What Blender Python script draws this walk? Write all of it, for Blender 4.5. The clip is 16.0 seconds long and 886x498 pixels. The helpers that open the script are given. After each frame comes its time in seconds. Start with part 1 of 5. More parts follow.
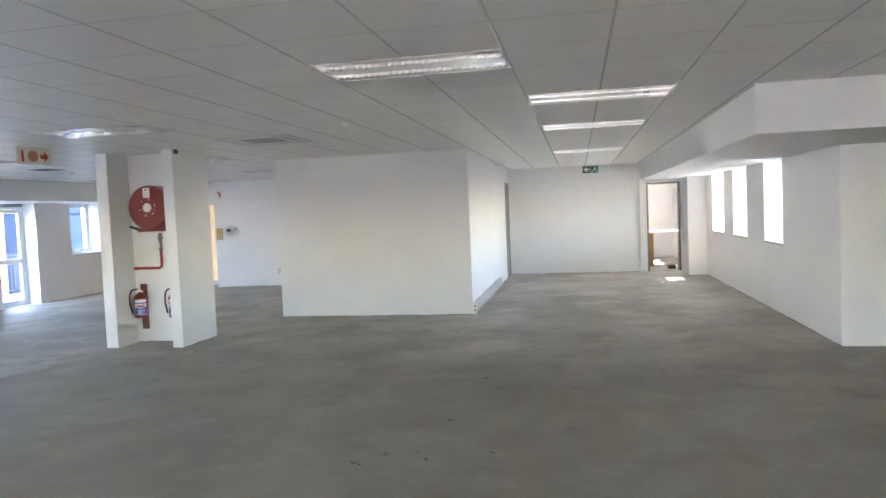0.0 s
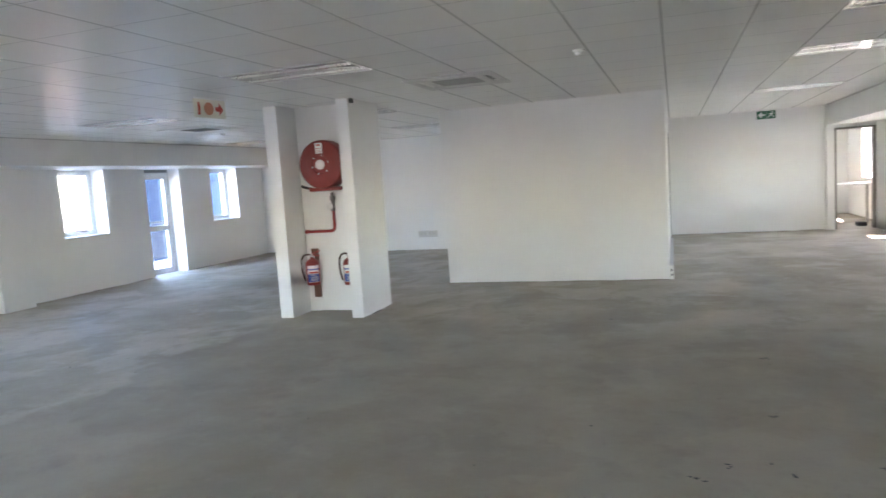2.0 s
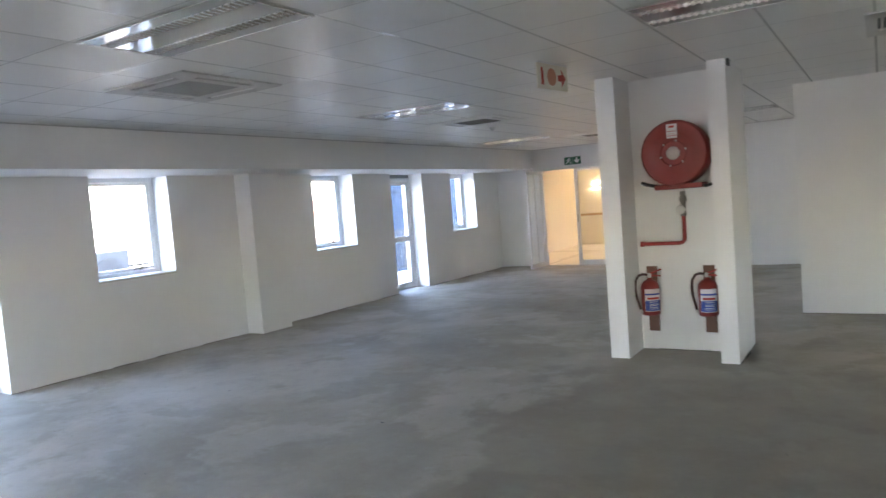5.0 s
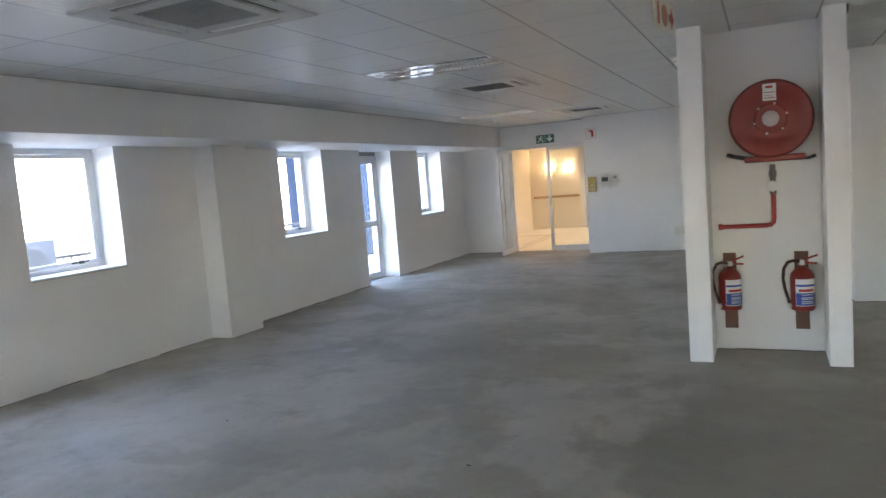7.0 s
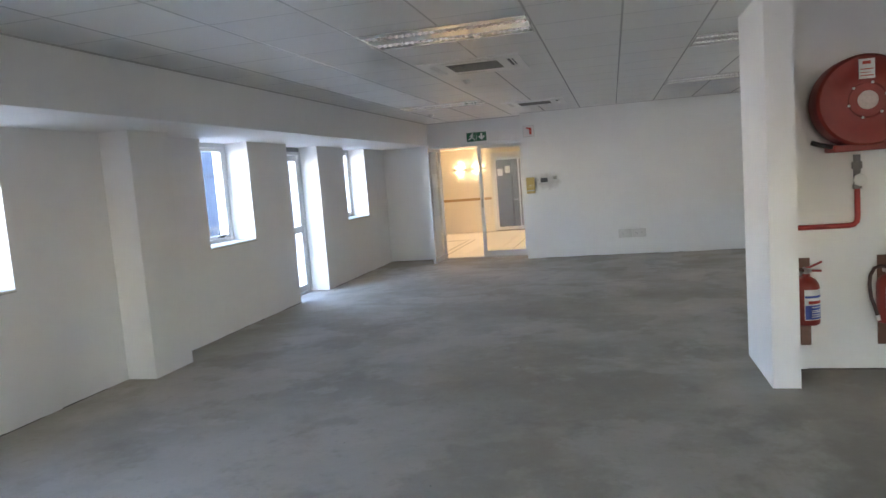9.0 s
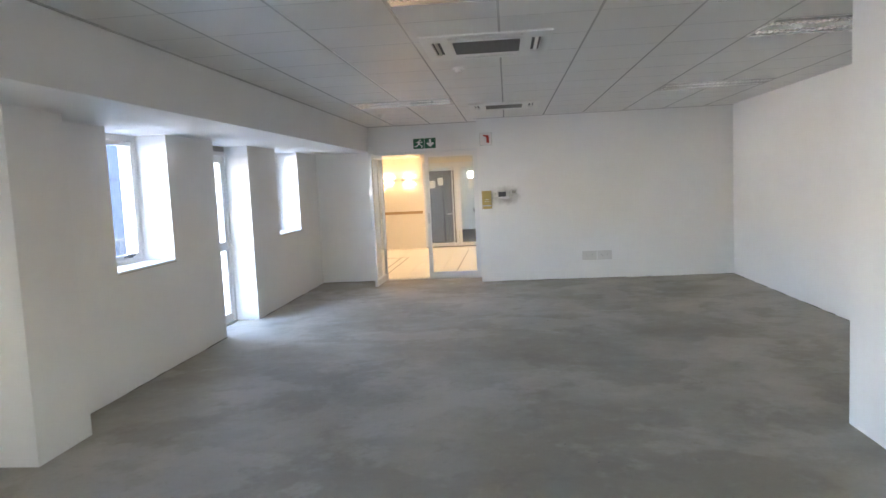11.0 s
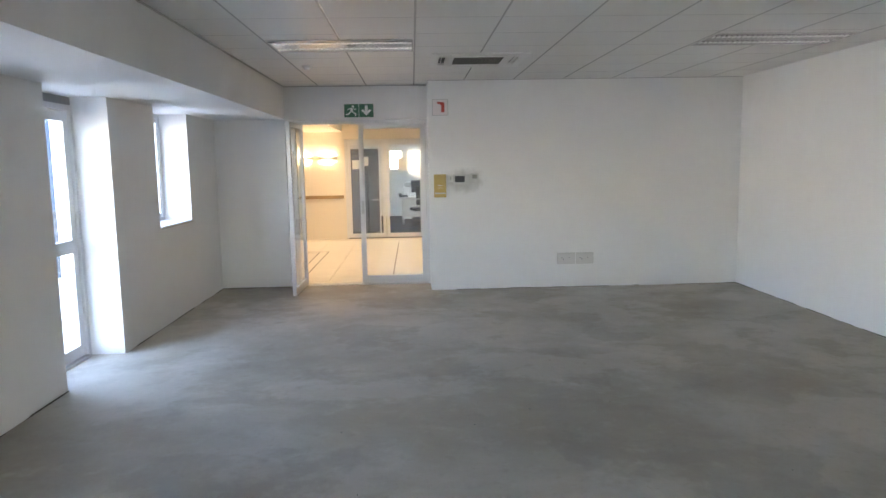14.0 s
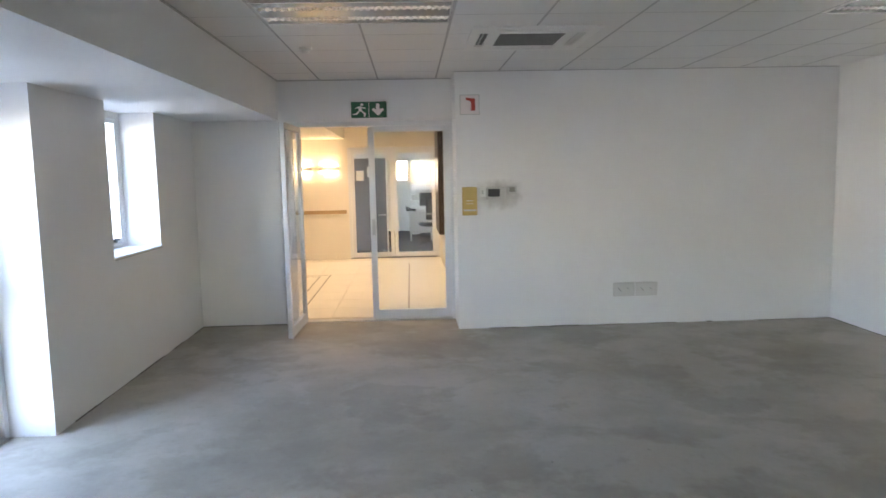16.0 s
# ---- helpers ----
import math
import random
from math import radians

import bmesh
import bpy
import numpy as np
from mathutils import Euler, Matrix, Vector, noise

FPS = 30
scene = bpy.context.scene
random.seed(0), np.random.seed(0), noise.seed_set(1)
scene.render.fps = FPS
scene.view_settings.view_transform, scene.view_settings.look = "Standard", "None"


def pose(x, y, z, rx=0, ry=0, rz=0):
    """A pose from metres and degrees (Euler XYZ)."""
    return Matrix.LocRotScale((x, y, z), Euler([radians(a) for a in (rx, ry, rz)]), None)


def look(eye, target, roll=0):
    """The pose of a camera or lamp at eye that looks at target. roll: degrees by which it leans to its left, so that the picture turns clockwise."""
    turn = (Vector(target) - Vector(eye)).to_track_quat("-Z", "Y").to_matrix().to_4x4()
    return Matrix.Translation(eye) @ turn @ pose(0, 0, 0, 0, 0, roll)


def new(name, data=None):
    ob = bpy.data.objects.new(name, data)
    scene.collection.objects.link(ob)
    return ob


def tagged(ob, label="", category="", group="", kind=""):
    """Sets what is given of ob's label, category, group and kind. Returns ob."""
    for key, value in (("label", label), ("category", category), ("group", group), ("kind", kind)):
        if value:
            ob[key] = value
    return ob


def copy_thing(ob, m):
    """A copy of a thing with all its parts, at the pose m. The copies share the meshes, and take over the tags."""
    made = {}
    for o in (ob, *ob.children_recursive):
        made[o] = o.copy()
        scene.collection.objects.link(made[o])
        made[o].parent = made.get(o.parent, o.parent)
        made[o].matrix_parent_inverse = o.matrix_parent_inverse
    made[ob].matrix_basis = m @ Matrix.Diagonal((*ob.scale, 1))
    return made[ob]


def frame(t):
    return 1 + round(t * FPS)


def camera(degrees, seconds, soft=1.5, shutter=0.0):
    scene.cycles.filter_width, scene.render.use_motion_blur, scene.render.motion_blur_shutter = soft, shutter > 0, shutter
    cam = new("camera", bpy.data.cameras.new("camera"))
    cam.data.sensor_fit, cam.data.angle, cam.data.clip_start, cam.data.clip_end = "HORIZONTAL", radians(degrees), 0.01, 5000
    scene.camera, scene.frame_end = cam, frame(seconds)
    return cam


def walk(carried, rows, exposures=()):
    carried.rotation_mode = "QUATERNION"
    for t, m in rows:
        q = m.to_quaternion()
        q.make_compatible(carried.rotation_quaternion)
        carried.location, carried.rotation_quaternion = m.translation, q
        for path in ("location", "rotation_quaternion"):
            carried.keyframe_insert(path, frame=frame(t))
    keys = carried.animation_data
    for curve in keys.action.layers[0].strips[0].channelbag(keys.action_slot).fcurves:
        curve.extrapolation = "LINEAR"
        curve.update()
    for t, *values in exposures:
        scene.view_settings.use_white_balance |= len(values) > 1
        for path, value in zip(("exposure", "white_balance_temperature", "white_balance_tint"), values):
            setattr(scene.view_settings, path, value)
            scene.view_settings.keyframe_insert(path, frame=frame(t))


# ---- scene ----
cam = camera(65.1, 16.0, shutter=0.4)
PATH = [
    (0, (-0.607, 1.264, 1.726), (-0.991, 3.224, 1.615), -2.4),
    (0.5, (-0.992, 1.452, 1.698), (-1.397, 3.406, 1.568), -2.3),
    (1, (-1.392, 1.664, 1.659), (-1.919, 3.591, 1.558), -4.1),
    (1.5, (-1.826, 1.846, 1.641), (-2.379, 3.763, 1.500), -2.9),
    (2, (-2.245, 2.068, 1.647), (-2.881, 3.954, 1.448), -3.8),
    (2.5, (-2.645, 2.289, 1.634), (-3.415, 4.128, 1.468), -4.0),
    (3, (-3.066, 2.467, 1.609), (-3.877, 4.291, 1.495), -3.8),
    (3.5, (-3.480, 2.662, 1.587), (-4.391, 4.436, 1.441), -3.5),
    (4, (-3.916, 2.845, 1.606), (-4.880, 4.590, 1.445), -3.4),
    (4.5, (-4.385, 3.051, 1.616), (-5.379, 4.778, 1.446), -3.2),
    (5, (-4.834, 3.292, 1.635), (-5.906, 4.976, 1.505), -4.5),
    (5.2, (-5.004, 3.383, 1.643), (-6.085, 5.057, 1.472), -3.6),
    (7.3, (-6.771, 3.972, 1.642), (-7.606, 5.780, 1.458), -4.6),
    (7.5, (-6.943, 4.059, 1.632), (-7.788, 5.863, 1.455), -4.3),
    (8, (-7.361, 4.261, 1.632), (-8.129, 6.097, 1.431), -3.8),
    (8.5, (-7.761, 4.464, 1.639), (-8.374, 6.359, 1.455), -5.2),
    (8.7, (-7.913, 4.552, 1.638), (-8.469, 6.463, 1.438), -5.0),
    (11, (-9.265, 6.115, 1.668), (-9.456, 8.097, 1.480), -2.7),
    (11.5, (-9.425, 6.473, 1.676), (-9.559, 8.454, 1.440), -2.95),
    (12, (-9.550, 6.881, 1.680), (-9.693, 8.859, 1.422), -2.1),
    (12.5, (-9.685, 7.332, 1.673), (-9.733, 9.320, 1.461), -1.4),
    (13, (-9.790, 7.760, 1.658), (-9.765, 9.745, 1.415), -2.0),
    (13.5, (-9.878, 8.198, 1.658), (-9.844, 10.181, 1.406), -0.5),
    (14, (-9.959, 8.647, 1.655), (-9.876, 10.630, 1.409), -1.0),
    (14.5, (-10.036, 9.112, 1.651), (-9.964, 11.092, 1.373), -1.8),
    (15, (-10.111, 9.549, 1.656), (-10.004, 11.522, 1.344), -0.0),
    (15.5, (-10.203, 9.939, 1.664), (-10.044, 11.913, 1.384), -1.6),
    (16, (-10.222, 10.358, 1.652), (-10.133, 12.344, 1.437), -1.2),
]
EXPOSURES = [(0.0, 5.78, 7050, 17), (2.5, 5.64, 7220, 17), (5.0, 5.25, 7400, 17.5), (8.0, 5.04, 7420, 17.5), (11.0, 5.43, 7720, 17.5), (16.0, 5.25, 7650, 16.5)]
walk(cam, [(t, look(eye, target, roll)) for t, eye, target, roll in PATH], EXPOSURES)

# ---- world and sun ----
SOUTH_W = 0.42                       # watts of daylight in each opening behind the walk
EAST_W = 0.02                        # the same in each opening of the passage
SUN_AZ, SUN_EL = 106.0, 57.0          # degrees east of +y, and above the horizon
world = bpy.data.worlds.new("world")
scene.world = world
world.use_nodes = True
_n = world.node_tree.nodes
_sky = _n.new("ShaderNodeTexSky")
_sky.sky_type, _sky.sun_disc = "NISHITA", False
_sky.sun_elevation, _sky.sun_rotation = radians(SUN_EL), radians(SUN_AZ)
world.node_tree.links.new(_sky.outputs[0], _n["Background"].inputs[0])
_n["Background"].inputs[1].default_value = 0.15
sun = new("sun", bpy.data.lights.new("sun", "SUN"))
sun.data.energy, sun.data.angle, sun.data.color = 3.5, radians(0.6), (1.0, 0.95, 0.88)
_d = Vector((math.sin(radians(SUN_AZ)) * math.cos(radians(SUN_EL)), math.cos(radians(SUN_AZ)) * math.cos(radians(SUN_EL)), math.sin(radians(SUN_EL))))
sun.matrix_world = look(_d * 40, (0, 0, 0))


def area_lamp(name, m, sx, sy, watts, color):
    ob = new(name, bpy.data.lights.new(name, "AREA"))
    ob.data.shape, ob.data.size, ob.data.size_y = "RECTANGLE", sx, sy
    ob.data.energy, ob.data.color = watts, color
    ob.matrix_world = m
    return ob


# ---- materials ----
def material(name, color, rough=0.6, metal=0.0, vary=0.0, scale=6.0, bump=0.0, bump_scale=60.0, stain=None, stain_scale=0.8, stain_amount=0.0,
             rough_vary=0.0, coat=0.0, piece=0.0):
    """A surface with grain, broad variation, optional stains of a second colour, and fine relief."""
    m = bpy.data.materials.new(name)
    m.use_nodes = True
    nt = m.node_tree
    bs = nt.nodes["Principled BSDF"]
    bs.inputs["Roughness"].default_value, bs.inputs["Metallic"].default_value = rough, metal
    bs.inputs["Coat Weight"].default_value = coat
    co = nt.nodes.new("ShaderNodeNewGeometry").outputs["Position"]

    def noise_tex(sc, detail=5.0, rg=0.6):
        t = nt.nodes.new("ShaderNodeTexNoise")
        t.inputs["Scale"].default_value, t.inputs["Detail"].default_value, t.inputs["Roughness"].default_value = sc, detail, rg
        nt.links.new(co, t.inputs["Vector"])
        return t.outputs[0]

    def mix(fac, a, b, kind="MIX"):
        x = nt.nodes.new("ShaderNodeMix")
        x.data_type, x.blend_type = "RGBA", kind
        for sock, v in ((x.inputs[0], fac), (x.inputs[6], a), (x.inputs[7], b)):
            if hasattr(v, "is_linked"):
                nt.links.new(v, sock)
            else:
                sock.default_value = v if isinstance(v, (int, float)) else (*v, 1.0)
        return x.outputs[2]

    def ramp(v, lo, hi, a=0.0, b=1.0):
        r = nt.nodes.new("ShaderNodeMapRange")
        for k, val in zip((1, 2, 3, 4), (lo, hi, a, b)):
            r.inputs[k].default_value = val
        nt.links.new(v, r.inputs[0])
        return r.outputs[0]

    col = None
    if vary:
        dark = tuple(c * (1 - vary) for c in color)
        light = tuple(min(1, c * (1 + vary)) for c in color)
        col = mix(ramp(noise_tex(scale), 0.3, 0.7), dark, light)
        col = mix(ramp(noise_tex(scale * 9, 3.0), 0.25, 0.75, 0.0, 0.45), col, dark)
    if stain_amount:
        col = mix(ramp(noise_tex(stain_scale, 6.0, 0.65), 0.48, 0.68, 0.0, stain_amount), col or color, stain)
    if piece:
        info = nt.nodes.new("ShaderNodeObjectInfo")
        col = mix(ramp(info.outputs["Random"], 0, 1, 0, piece), col or color, tuple(c * 0.7 for c in color))
    if col:
        nt.links.new(col, bs.inputs["Base Color"])
    else:
        bs.inputs["Base Color"].default_value = (*color, 1.0)
    if rough_vary:
        nt.links.new(ramp(noise_tex(scale * 2.3), 0.3, 0.7, max(0.02, rough - rough_vary), min(1, rough + rough_vary)), bs.inputs["Roughness"])
    if bump:
        b = nt.nodes.new("ShaderNodeBump")
        b.inputs["Strength"].default_value, b.inputs["Distance"].default_value = bump, 0.01
        nt.links.new(noise_tex(bump_scale, 4.0), b.inputs["Height"])
        nt.links.new(b.outputs[0], bs.inputs["Normal"])
    return m


def glass_material(name, tint=(1, 1, 1), gloss=0.08):
    m = bpy.data.materials.new(name)
    m.use_nodes = True
    nt = m.node_tree
    nt.nodes.remove(nt.nodes["Principled BSDF"])
    tr, gl, mx = nt.nodes.new("ShaderNodeBsdfTransparent"), nt.nodes.new("ShaderNodeBsdfGlossy"), nt.nodes.new("ShaderNodeMixShader")
    lw, pw, fr = nt.nodes.new("ShaderNodeLayerWeight"), nt.nodes.new("ShaderNodeMath"), nt.nodes.new("ShaderNodeMath")
    pw.operation, fr.operation = "POWER", "MULTIPLY_ADD"
    pw.inputs[1].default_value, fr.inputs[1].default_value, fr.inputs[2].default_value = 5.0, 0.6, 0.03
    nt.links.new(lw.outputs["Facing"], pw.inputs[0])
    nt.links.new(pw.outputs[0], fr.inputs[0])
    tr.inputs[0].default_value, gl.inputs["Roughness"].default_value = (*tint, 1), 0.01
    nt.links.new(fr.outputs[0], mx.inputs[0])
    nt.links.new(tr.outputs[0], mx.inputs[1])
    nt.links.new(gl.outputs[0], mx.inputs[2])
    nt.links.new(mx.outputs[0], nt.nodes["Material Output"].inputs[0])
    return m


def glow_material(name, color, strength):
    m = bpy.data.materials.new(name)
    m.use_nodes = True
    bs = m.node_tree.nodes["Principled BSDF"]
    bs.inputs["Base Color"].default_value = (*color, 1)
    bs.inputs["Emission Color"].default_value, bs.inputs["Emission Strength"].default_value = (*color, 1), strength
    return m


def floor_material():
    """Cement screed: broad grey and beige patches with ragged edges, dark damp stains, pale scuffs, fine grit."""
    m = bpy.data.materials.new("screed")
    m.use_nodes = True
    nt = m.node_tree
    bs = nt.nodes["Principled BSDF"]
    co = nt.nodes.new("ShaderNodeNewGeometry").outputs["Position"]

    def tex(sc, detail, rg, dist=0.0, stretch=(1, 1, 1), shift=(0, 0, 0)):
        mp = nt.nodes.new("ShaderNodeMapping")
        mp.inputs["Location"].default_value = shift
        mp.inputs["Scale"].default_value = stretch
        nt.links.new(co, mp.inputs[0])
        t = nt.nodes.new("ShaderNodeTexNoise")
        for k, v in (("Scale", sc), ("Detail", detail), ("Roughness", rg), ("Distortion", dist)):
            t.inputs[k].default_value = v
        nt.links.new(mp.outputs[0], t.inputs["Vector"])
        return t.outputs[0]

    def ramp(v, lo, hi, a=0.0, b=1.0):
        r = nt.nodes.new("ShaderNodeMapRange")
        r.interpolation_type = "SMOOTHSTEP"
        for k, val in zip((1, 2, 3, 4), (lo, hi, a, b)):
            r.inputs[k].default_value = val
        nt.links.new(v, r.inputs[0])
        return r.outputs[0]

    def mix(fac, a, b):
        x = nt.nodes.new("ShaderNodeMix")
        x.data_type = "RGBA"
        nt.links.new(fac, x.inputs[0])
        for sock, v in ((x.inputs[6], a), (x.inputs[7], b)):
            if hasattr(v, "is_linked"):
                nt.links.new(v, sock)
            else:
                sock.default_value = (*v, 1)
        return x.outputs[2]

    c = mix(ramp(tex(0.42, 7, 0.58, 0.2), 0.38, 0.64), (0.315, 0.284, 0.232), (0.455, 0.42, 0.362))
    c = mix(ramp(tex(0.95, 8, 0.62, 0.15, (1, 1, 1), (7.3, 2.1, 0)), 0.515, 0.575, 0, 0.42), c, (0.262, 0.234, 0.192))
    c = mix(ramp(tex(0.75, 8, 0.62, 0.15, (1, 1, 1), (3.1, 9.4, 0)), 0.52, 0.59, 0, 0.48), c, (0.50, 0.465, 0.41))
    c = mix(ramp(tex(2.4, 8, 0.68, 0.1, (1, 1, 1), (1.7, 5.2, 0)), 0.52, 0.66, 0, 0.28), c, (0.27, 0.243, 0.205))
    c = mix(ramp(tex(5.5, 8, 0.75, 0.1), 0.50, 0.70, 0, 0.26), c, (0.49, 0.455, 0.40))
    c = mix(ramp(tex(11, 6, 0.7, 0.4, (1, 1, 1), (4, 4, 0)), 0.55, 0.72, 0, 0.3), c, (0.24, 0.215, 0.18))
    c = mix(ramp(tex(34, 4, 0.7), 0.55, 0.8, 0, 0.35), c, (0.19, 0.17, 0.145))
    sep = nt.nodes.new("ShaderNodeSeparateXYZ")
    nt.links.new(co, sep.inputs[0])
    wob = nt.nodes.new("ShaderNodeMath")
    wob.operation = "MULTIPLY_ADD"
    nt.links.new(tex(0.8, 4, 0.6), wob.inputs[0])
    wob.inputs[1].default_value = 1.6
    nt.links.new(sep.outputs[0], wob.inputs[2])
    wob2 = nt.nodes.new("ShaderNodeMath")
    wob2.operation = "MULTIPLY"
    nt.links.new(ramp(wob.outputs[0], -6.36, -6.22), wob2.inputs[0])
    nt.links.new(ramp(sep.outputs[1], 8.6, 10.2, 0.52, 0.0), wob2.inputs[1])
    c = mix(wob2.outputs[0], c, (0.25, 0.222, 0.182))
    nt.links.new(c, bs.inputs["Base Color"])
    nt.links.new(ramp(tex(1.3, 5, 0.6), 0.3, 0.7, 0.5, 0.78), bs.inputs["Roughness"])
    b = nt.nodes.new("ShaderNodeBump")
    b.inputs["Strength"].default_value, b.inputs["Distance"].default_value = 0.35, 0.012
    nt.links.new(tex(9, 8, 0.7, 0.5), b.inputs["Height"])
    nt.links.new(b.outputs[0], bs.inputs["Normal"])
    return m


PAINT = material("wall_paint", (0.80, 0.797, 0.79), 0.55, vary=0.025, scale=0.9, bump=0.14, bump_scale=22, stain=(0.715, 0.705, 0.69), stain_scale=0.7, stain_amount=0.18)


def grime(mat, centre, radius):
    """A soft hand-worn smudge on a painted wall."""
    nt = mat.node_tree
    bs = nt.nodes["Principled BSDF"]
    src = bs.inputs["Base Color"].links[0].from_socket
    geo, sub_, sc, ln = nt.nodes.new("ShaderNodeNewGeometry"), nt.nodes.new("ShaderNodeVectorMath"), nt.nodes.new("ShaderNodeVectorMath"), nt.nodes.new("ShaderNodeVectorMath")
    sub_.operation, sc.operation, ln.operation = "SUBTRACT", "MULTIPLY", "LENGTH"
    sub_.inputs[1].default_value, sc.inputs[1].default_value = centre, (1 / radius[0], 0, 1 / radius[1])
    nz = nt.nodes.new("ShaderNodeTexNoise")
    nz.inputs["Scale"].default_value, nz.inputs["Detail"].default_value = 14.0, 5.0
    add, mr, mx = nt.nodes.new("ShaderNodeMath"), nt.nodes.new("ShaderNodeMapRange"), nt.nodes.new("ShaderNodeMix")
    mx.data_type, mr.interpolation_type = "RGBA", "SMOOTHSTEP"
    for k, v in zip((1, 2, 3, 4), (0.8, 1.7, 0.55, 0.0)):
        mr.inputs[k].default_value = v
    mx.inputs[7].default_value = (0.36, 0.34, 0.31, 1)
    nt.links.new(geo.outputs["Position"], sub_.inputs[0])
    nt.links.new(sub_.outputs[0], sc.inputs[0])
    nt.links.new(sc.outputs[0], ln.inputs[0])
    nt.links.new(geo.outputs["Position"], nz.inputs["Vector"])
    nt.links.new(ln.outputs["Value"], add.inputs[0])
    nt.links.new(nz.outputs[0], add.inputs[1])
    nt.links.new(add.outputs[0], mr.inputs[0])
    nt.links.new(mr.outputs[0], mx.inputs[0])
    nt.links.new(src, mx.inputs[6])
    nt.links.new(mx.outputs[2], bs.inputs["Base Color"])


SCREED = floor_material()
TILE = material("ceiling_tile", (0.74, 0.735, 0.72), 0.42, bump=0.22, bump_scale=5)
_t = TILE.node_tree
_g, _r = _t.nodes.new("ShaderNodeNewGeometry"), _t.nodes.new("ShaderNodeMapRange")
_m = _t.nodes.new("ShaderNodeMix")
_m.data_type = "RGBA"
_m.inputs[6].default_value, _m.inputs[7].default_value = (0.72, 0.715, 0.70, 1), (0.765, 0.76, 0.745, 1)
_t.links.new(_g.outputs["Random Per Island"], _m.inputs[0])
_t.links.new(_m.outputs[2], _t.nodes["Principled BSDF"].inputs["Base Color"])
_t.links.new(_g.outputs["Random Per Island"], _r.inputs[0])
_r.inputs[3].default_value, _r.inputs[4].default_value = 0.38, 0.46
_t.links.new(_r.outputs[0], _t.nodes["Principled BSDF"].inputs["Roughness"])
GRID = material("ceiling_grid", (0.74, 0.735, 0.72), 0.16, bump=0.05, bump_scale=3)
PANEL = material("polished_panel", (0.58, 0.585, 0.59), 0.07, 0.45)
# dark line of the ceiling's shadow gap, put into the strip's colour
SHADOW_TRIM = material("shadow_gap_trim", (0.48, 0.475, 0.46), 0.6)
GAP = material("shadow_gap", (0.10, 0.10, 0.10), 0.9)
ALU = material("white_aluminium", (0.74, 0.75, 0.76), 0.35, vary=0.02, scale=5)
STEEL = material("brushed_steel", (0.55, 0.55, 0.55), 0.3, 1.0, vary=0.05, scale=30)
CHROME = material("mirror_louvre", (0.97, 0.97, 0.97), 0.19, 1.0)
GLASS = glass_material("window_glass", (0.95, 0.97, 0.97))
RED = material("red_enamel", (0.225, 0.020, 0.012), 0.40, vary=0.1, scale=9)
REDPIPE = material("red_pipe_paint", (0.36, 0.035, 0.03), 0.4, vary=0.08, scale=20)
BLACK = material("black_rubber", (0.02, 0.02, 0.02), 0.6)
HOSE = material("worn_hose_rubber", (0.07, 0.035, 0.03), 0.6, vary=0.1, scale=20)
BROWN = material("brown_backboard", (0.15, 0.07, 0.045), 0.55, vary=0.12, scale=25)
LABEL = material("white_label", (0.75, 0.75, 0.74), 0.4)
BLUE = material("blue_print", (0.035, 0.085, 0.36), 0.4)
REDINK = material("red_print", (0.50, 0.05, 0.03), 0.45)
GREEN = material("sign_green", (0.012, 0.115, 0.06), 0.4)
SIGNWHITE = material("sign_white", (0.78, 0.78, 0.76), 0.4)
CREAM = material("sign_cream", (0.74, 0.70, 0.60), 0.45)
GREYPLASTIC = material("grey_plastic", (0.55, 0.55, 0.53), 0.45, vary=0.03, scale=8)
DARKGREY = material("dark_plastic", (0.06, 0.065, 0.07), 0.5)
DOORGREY = material("grey_door_paint", (0.30, 0.31, 0.32), 0.5, vary=0.04, scale=3)
FRAMEBROWN = material("steel_frame_paint", (0.22, 0.21, 0.20), 0.5, vary=0.05, scale=6)
YELLOW = material("yellow_panel", (0.52, 0.37, 0.13), 0.45, vary=0.05, scale=15)
PINE = material("varnished_pine", (0.42, 0.19, 0.06), 0.4, vary=0.15, scale=14)
LOBBYWALL = material("cream_lobby_paint", (0.78, 0.73, 0.64), 0.5, vary=0.02, scale=1.5)
LOBBYTILE = material("polished_porcelain", (0.74, 0.69, 0.60), 0.42, vary=0.04, scale=1.2, piece=0.12)
GROUT = material("grout", (0.68, 0.63, 0.54), 0.9)
INLAY = material("dark_inlay", (0.24, 0.20, 0.15), 0.5)
RAILWOOD = material("rail_timber", (0.40, 0.27, 0.14), 0.4, vary=0.1, scale=12)
CONCRETE = material("balcony_concrete", (0.40, 0.39, 0.37), 0.8, vary=0.08, scale=2.5, bump=0.3)
FACADE = material("pale_facade", (0.72, 0.71, 0.68), 0.8, vary=0.04, scale=0.4)
BRICKRED = material("red_facing_brick", (0.36, 0.17, 0.12), 0.85, vary=0.1, scale=3)
BLUEGLASS = material("blue_curtain_wall", (0.003, 0.010, 0.027), 0.6, vary=0.15, scale=0.4)
BLUEGLASS.node_tree.nodes["Principled BSDF"].inputs["Specular IOR Level"].default_value = 0.1
RAILPAINT = material("rail_enamel", (0.035, 0.033, 0.03), 0.5, vary=0.08, scale=9)
CASING = material("dusty_grey_enamel", (0.11, 0.115, 0.13), 0.6, vary=0.1, scale=7)
ASPHALT = material("asphalt", (0.06, 0.06, 0.06), 0.9, vary=0.12, scale=0.6)
CARPET = material("grey_carpet", (0.10, 0.10, 0.105), 0.95, vary=0.1, scale=20)
DESKTOP = material("pale_desktop", (0.60, 0.58, 0.54), 0.4)
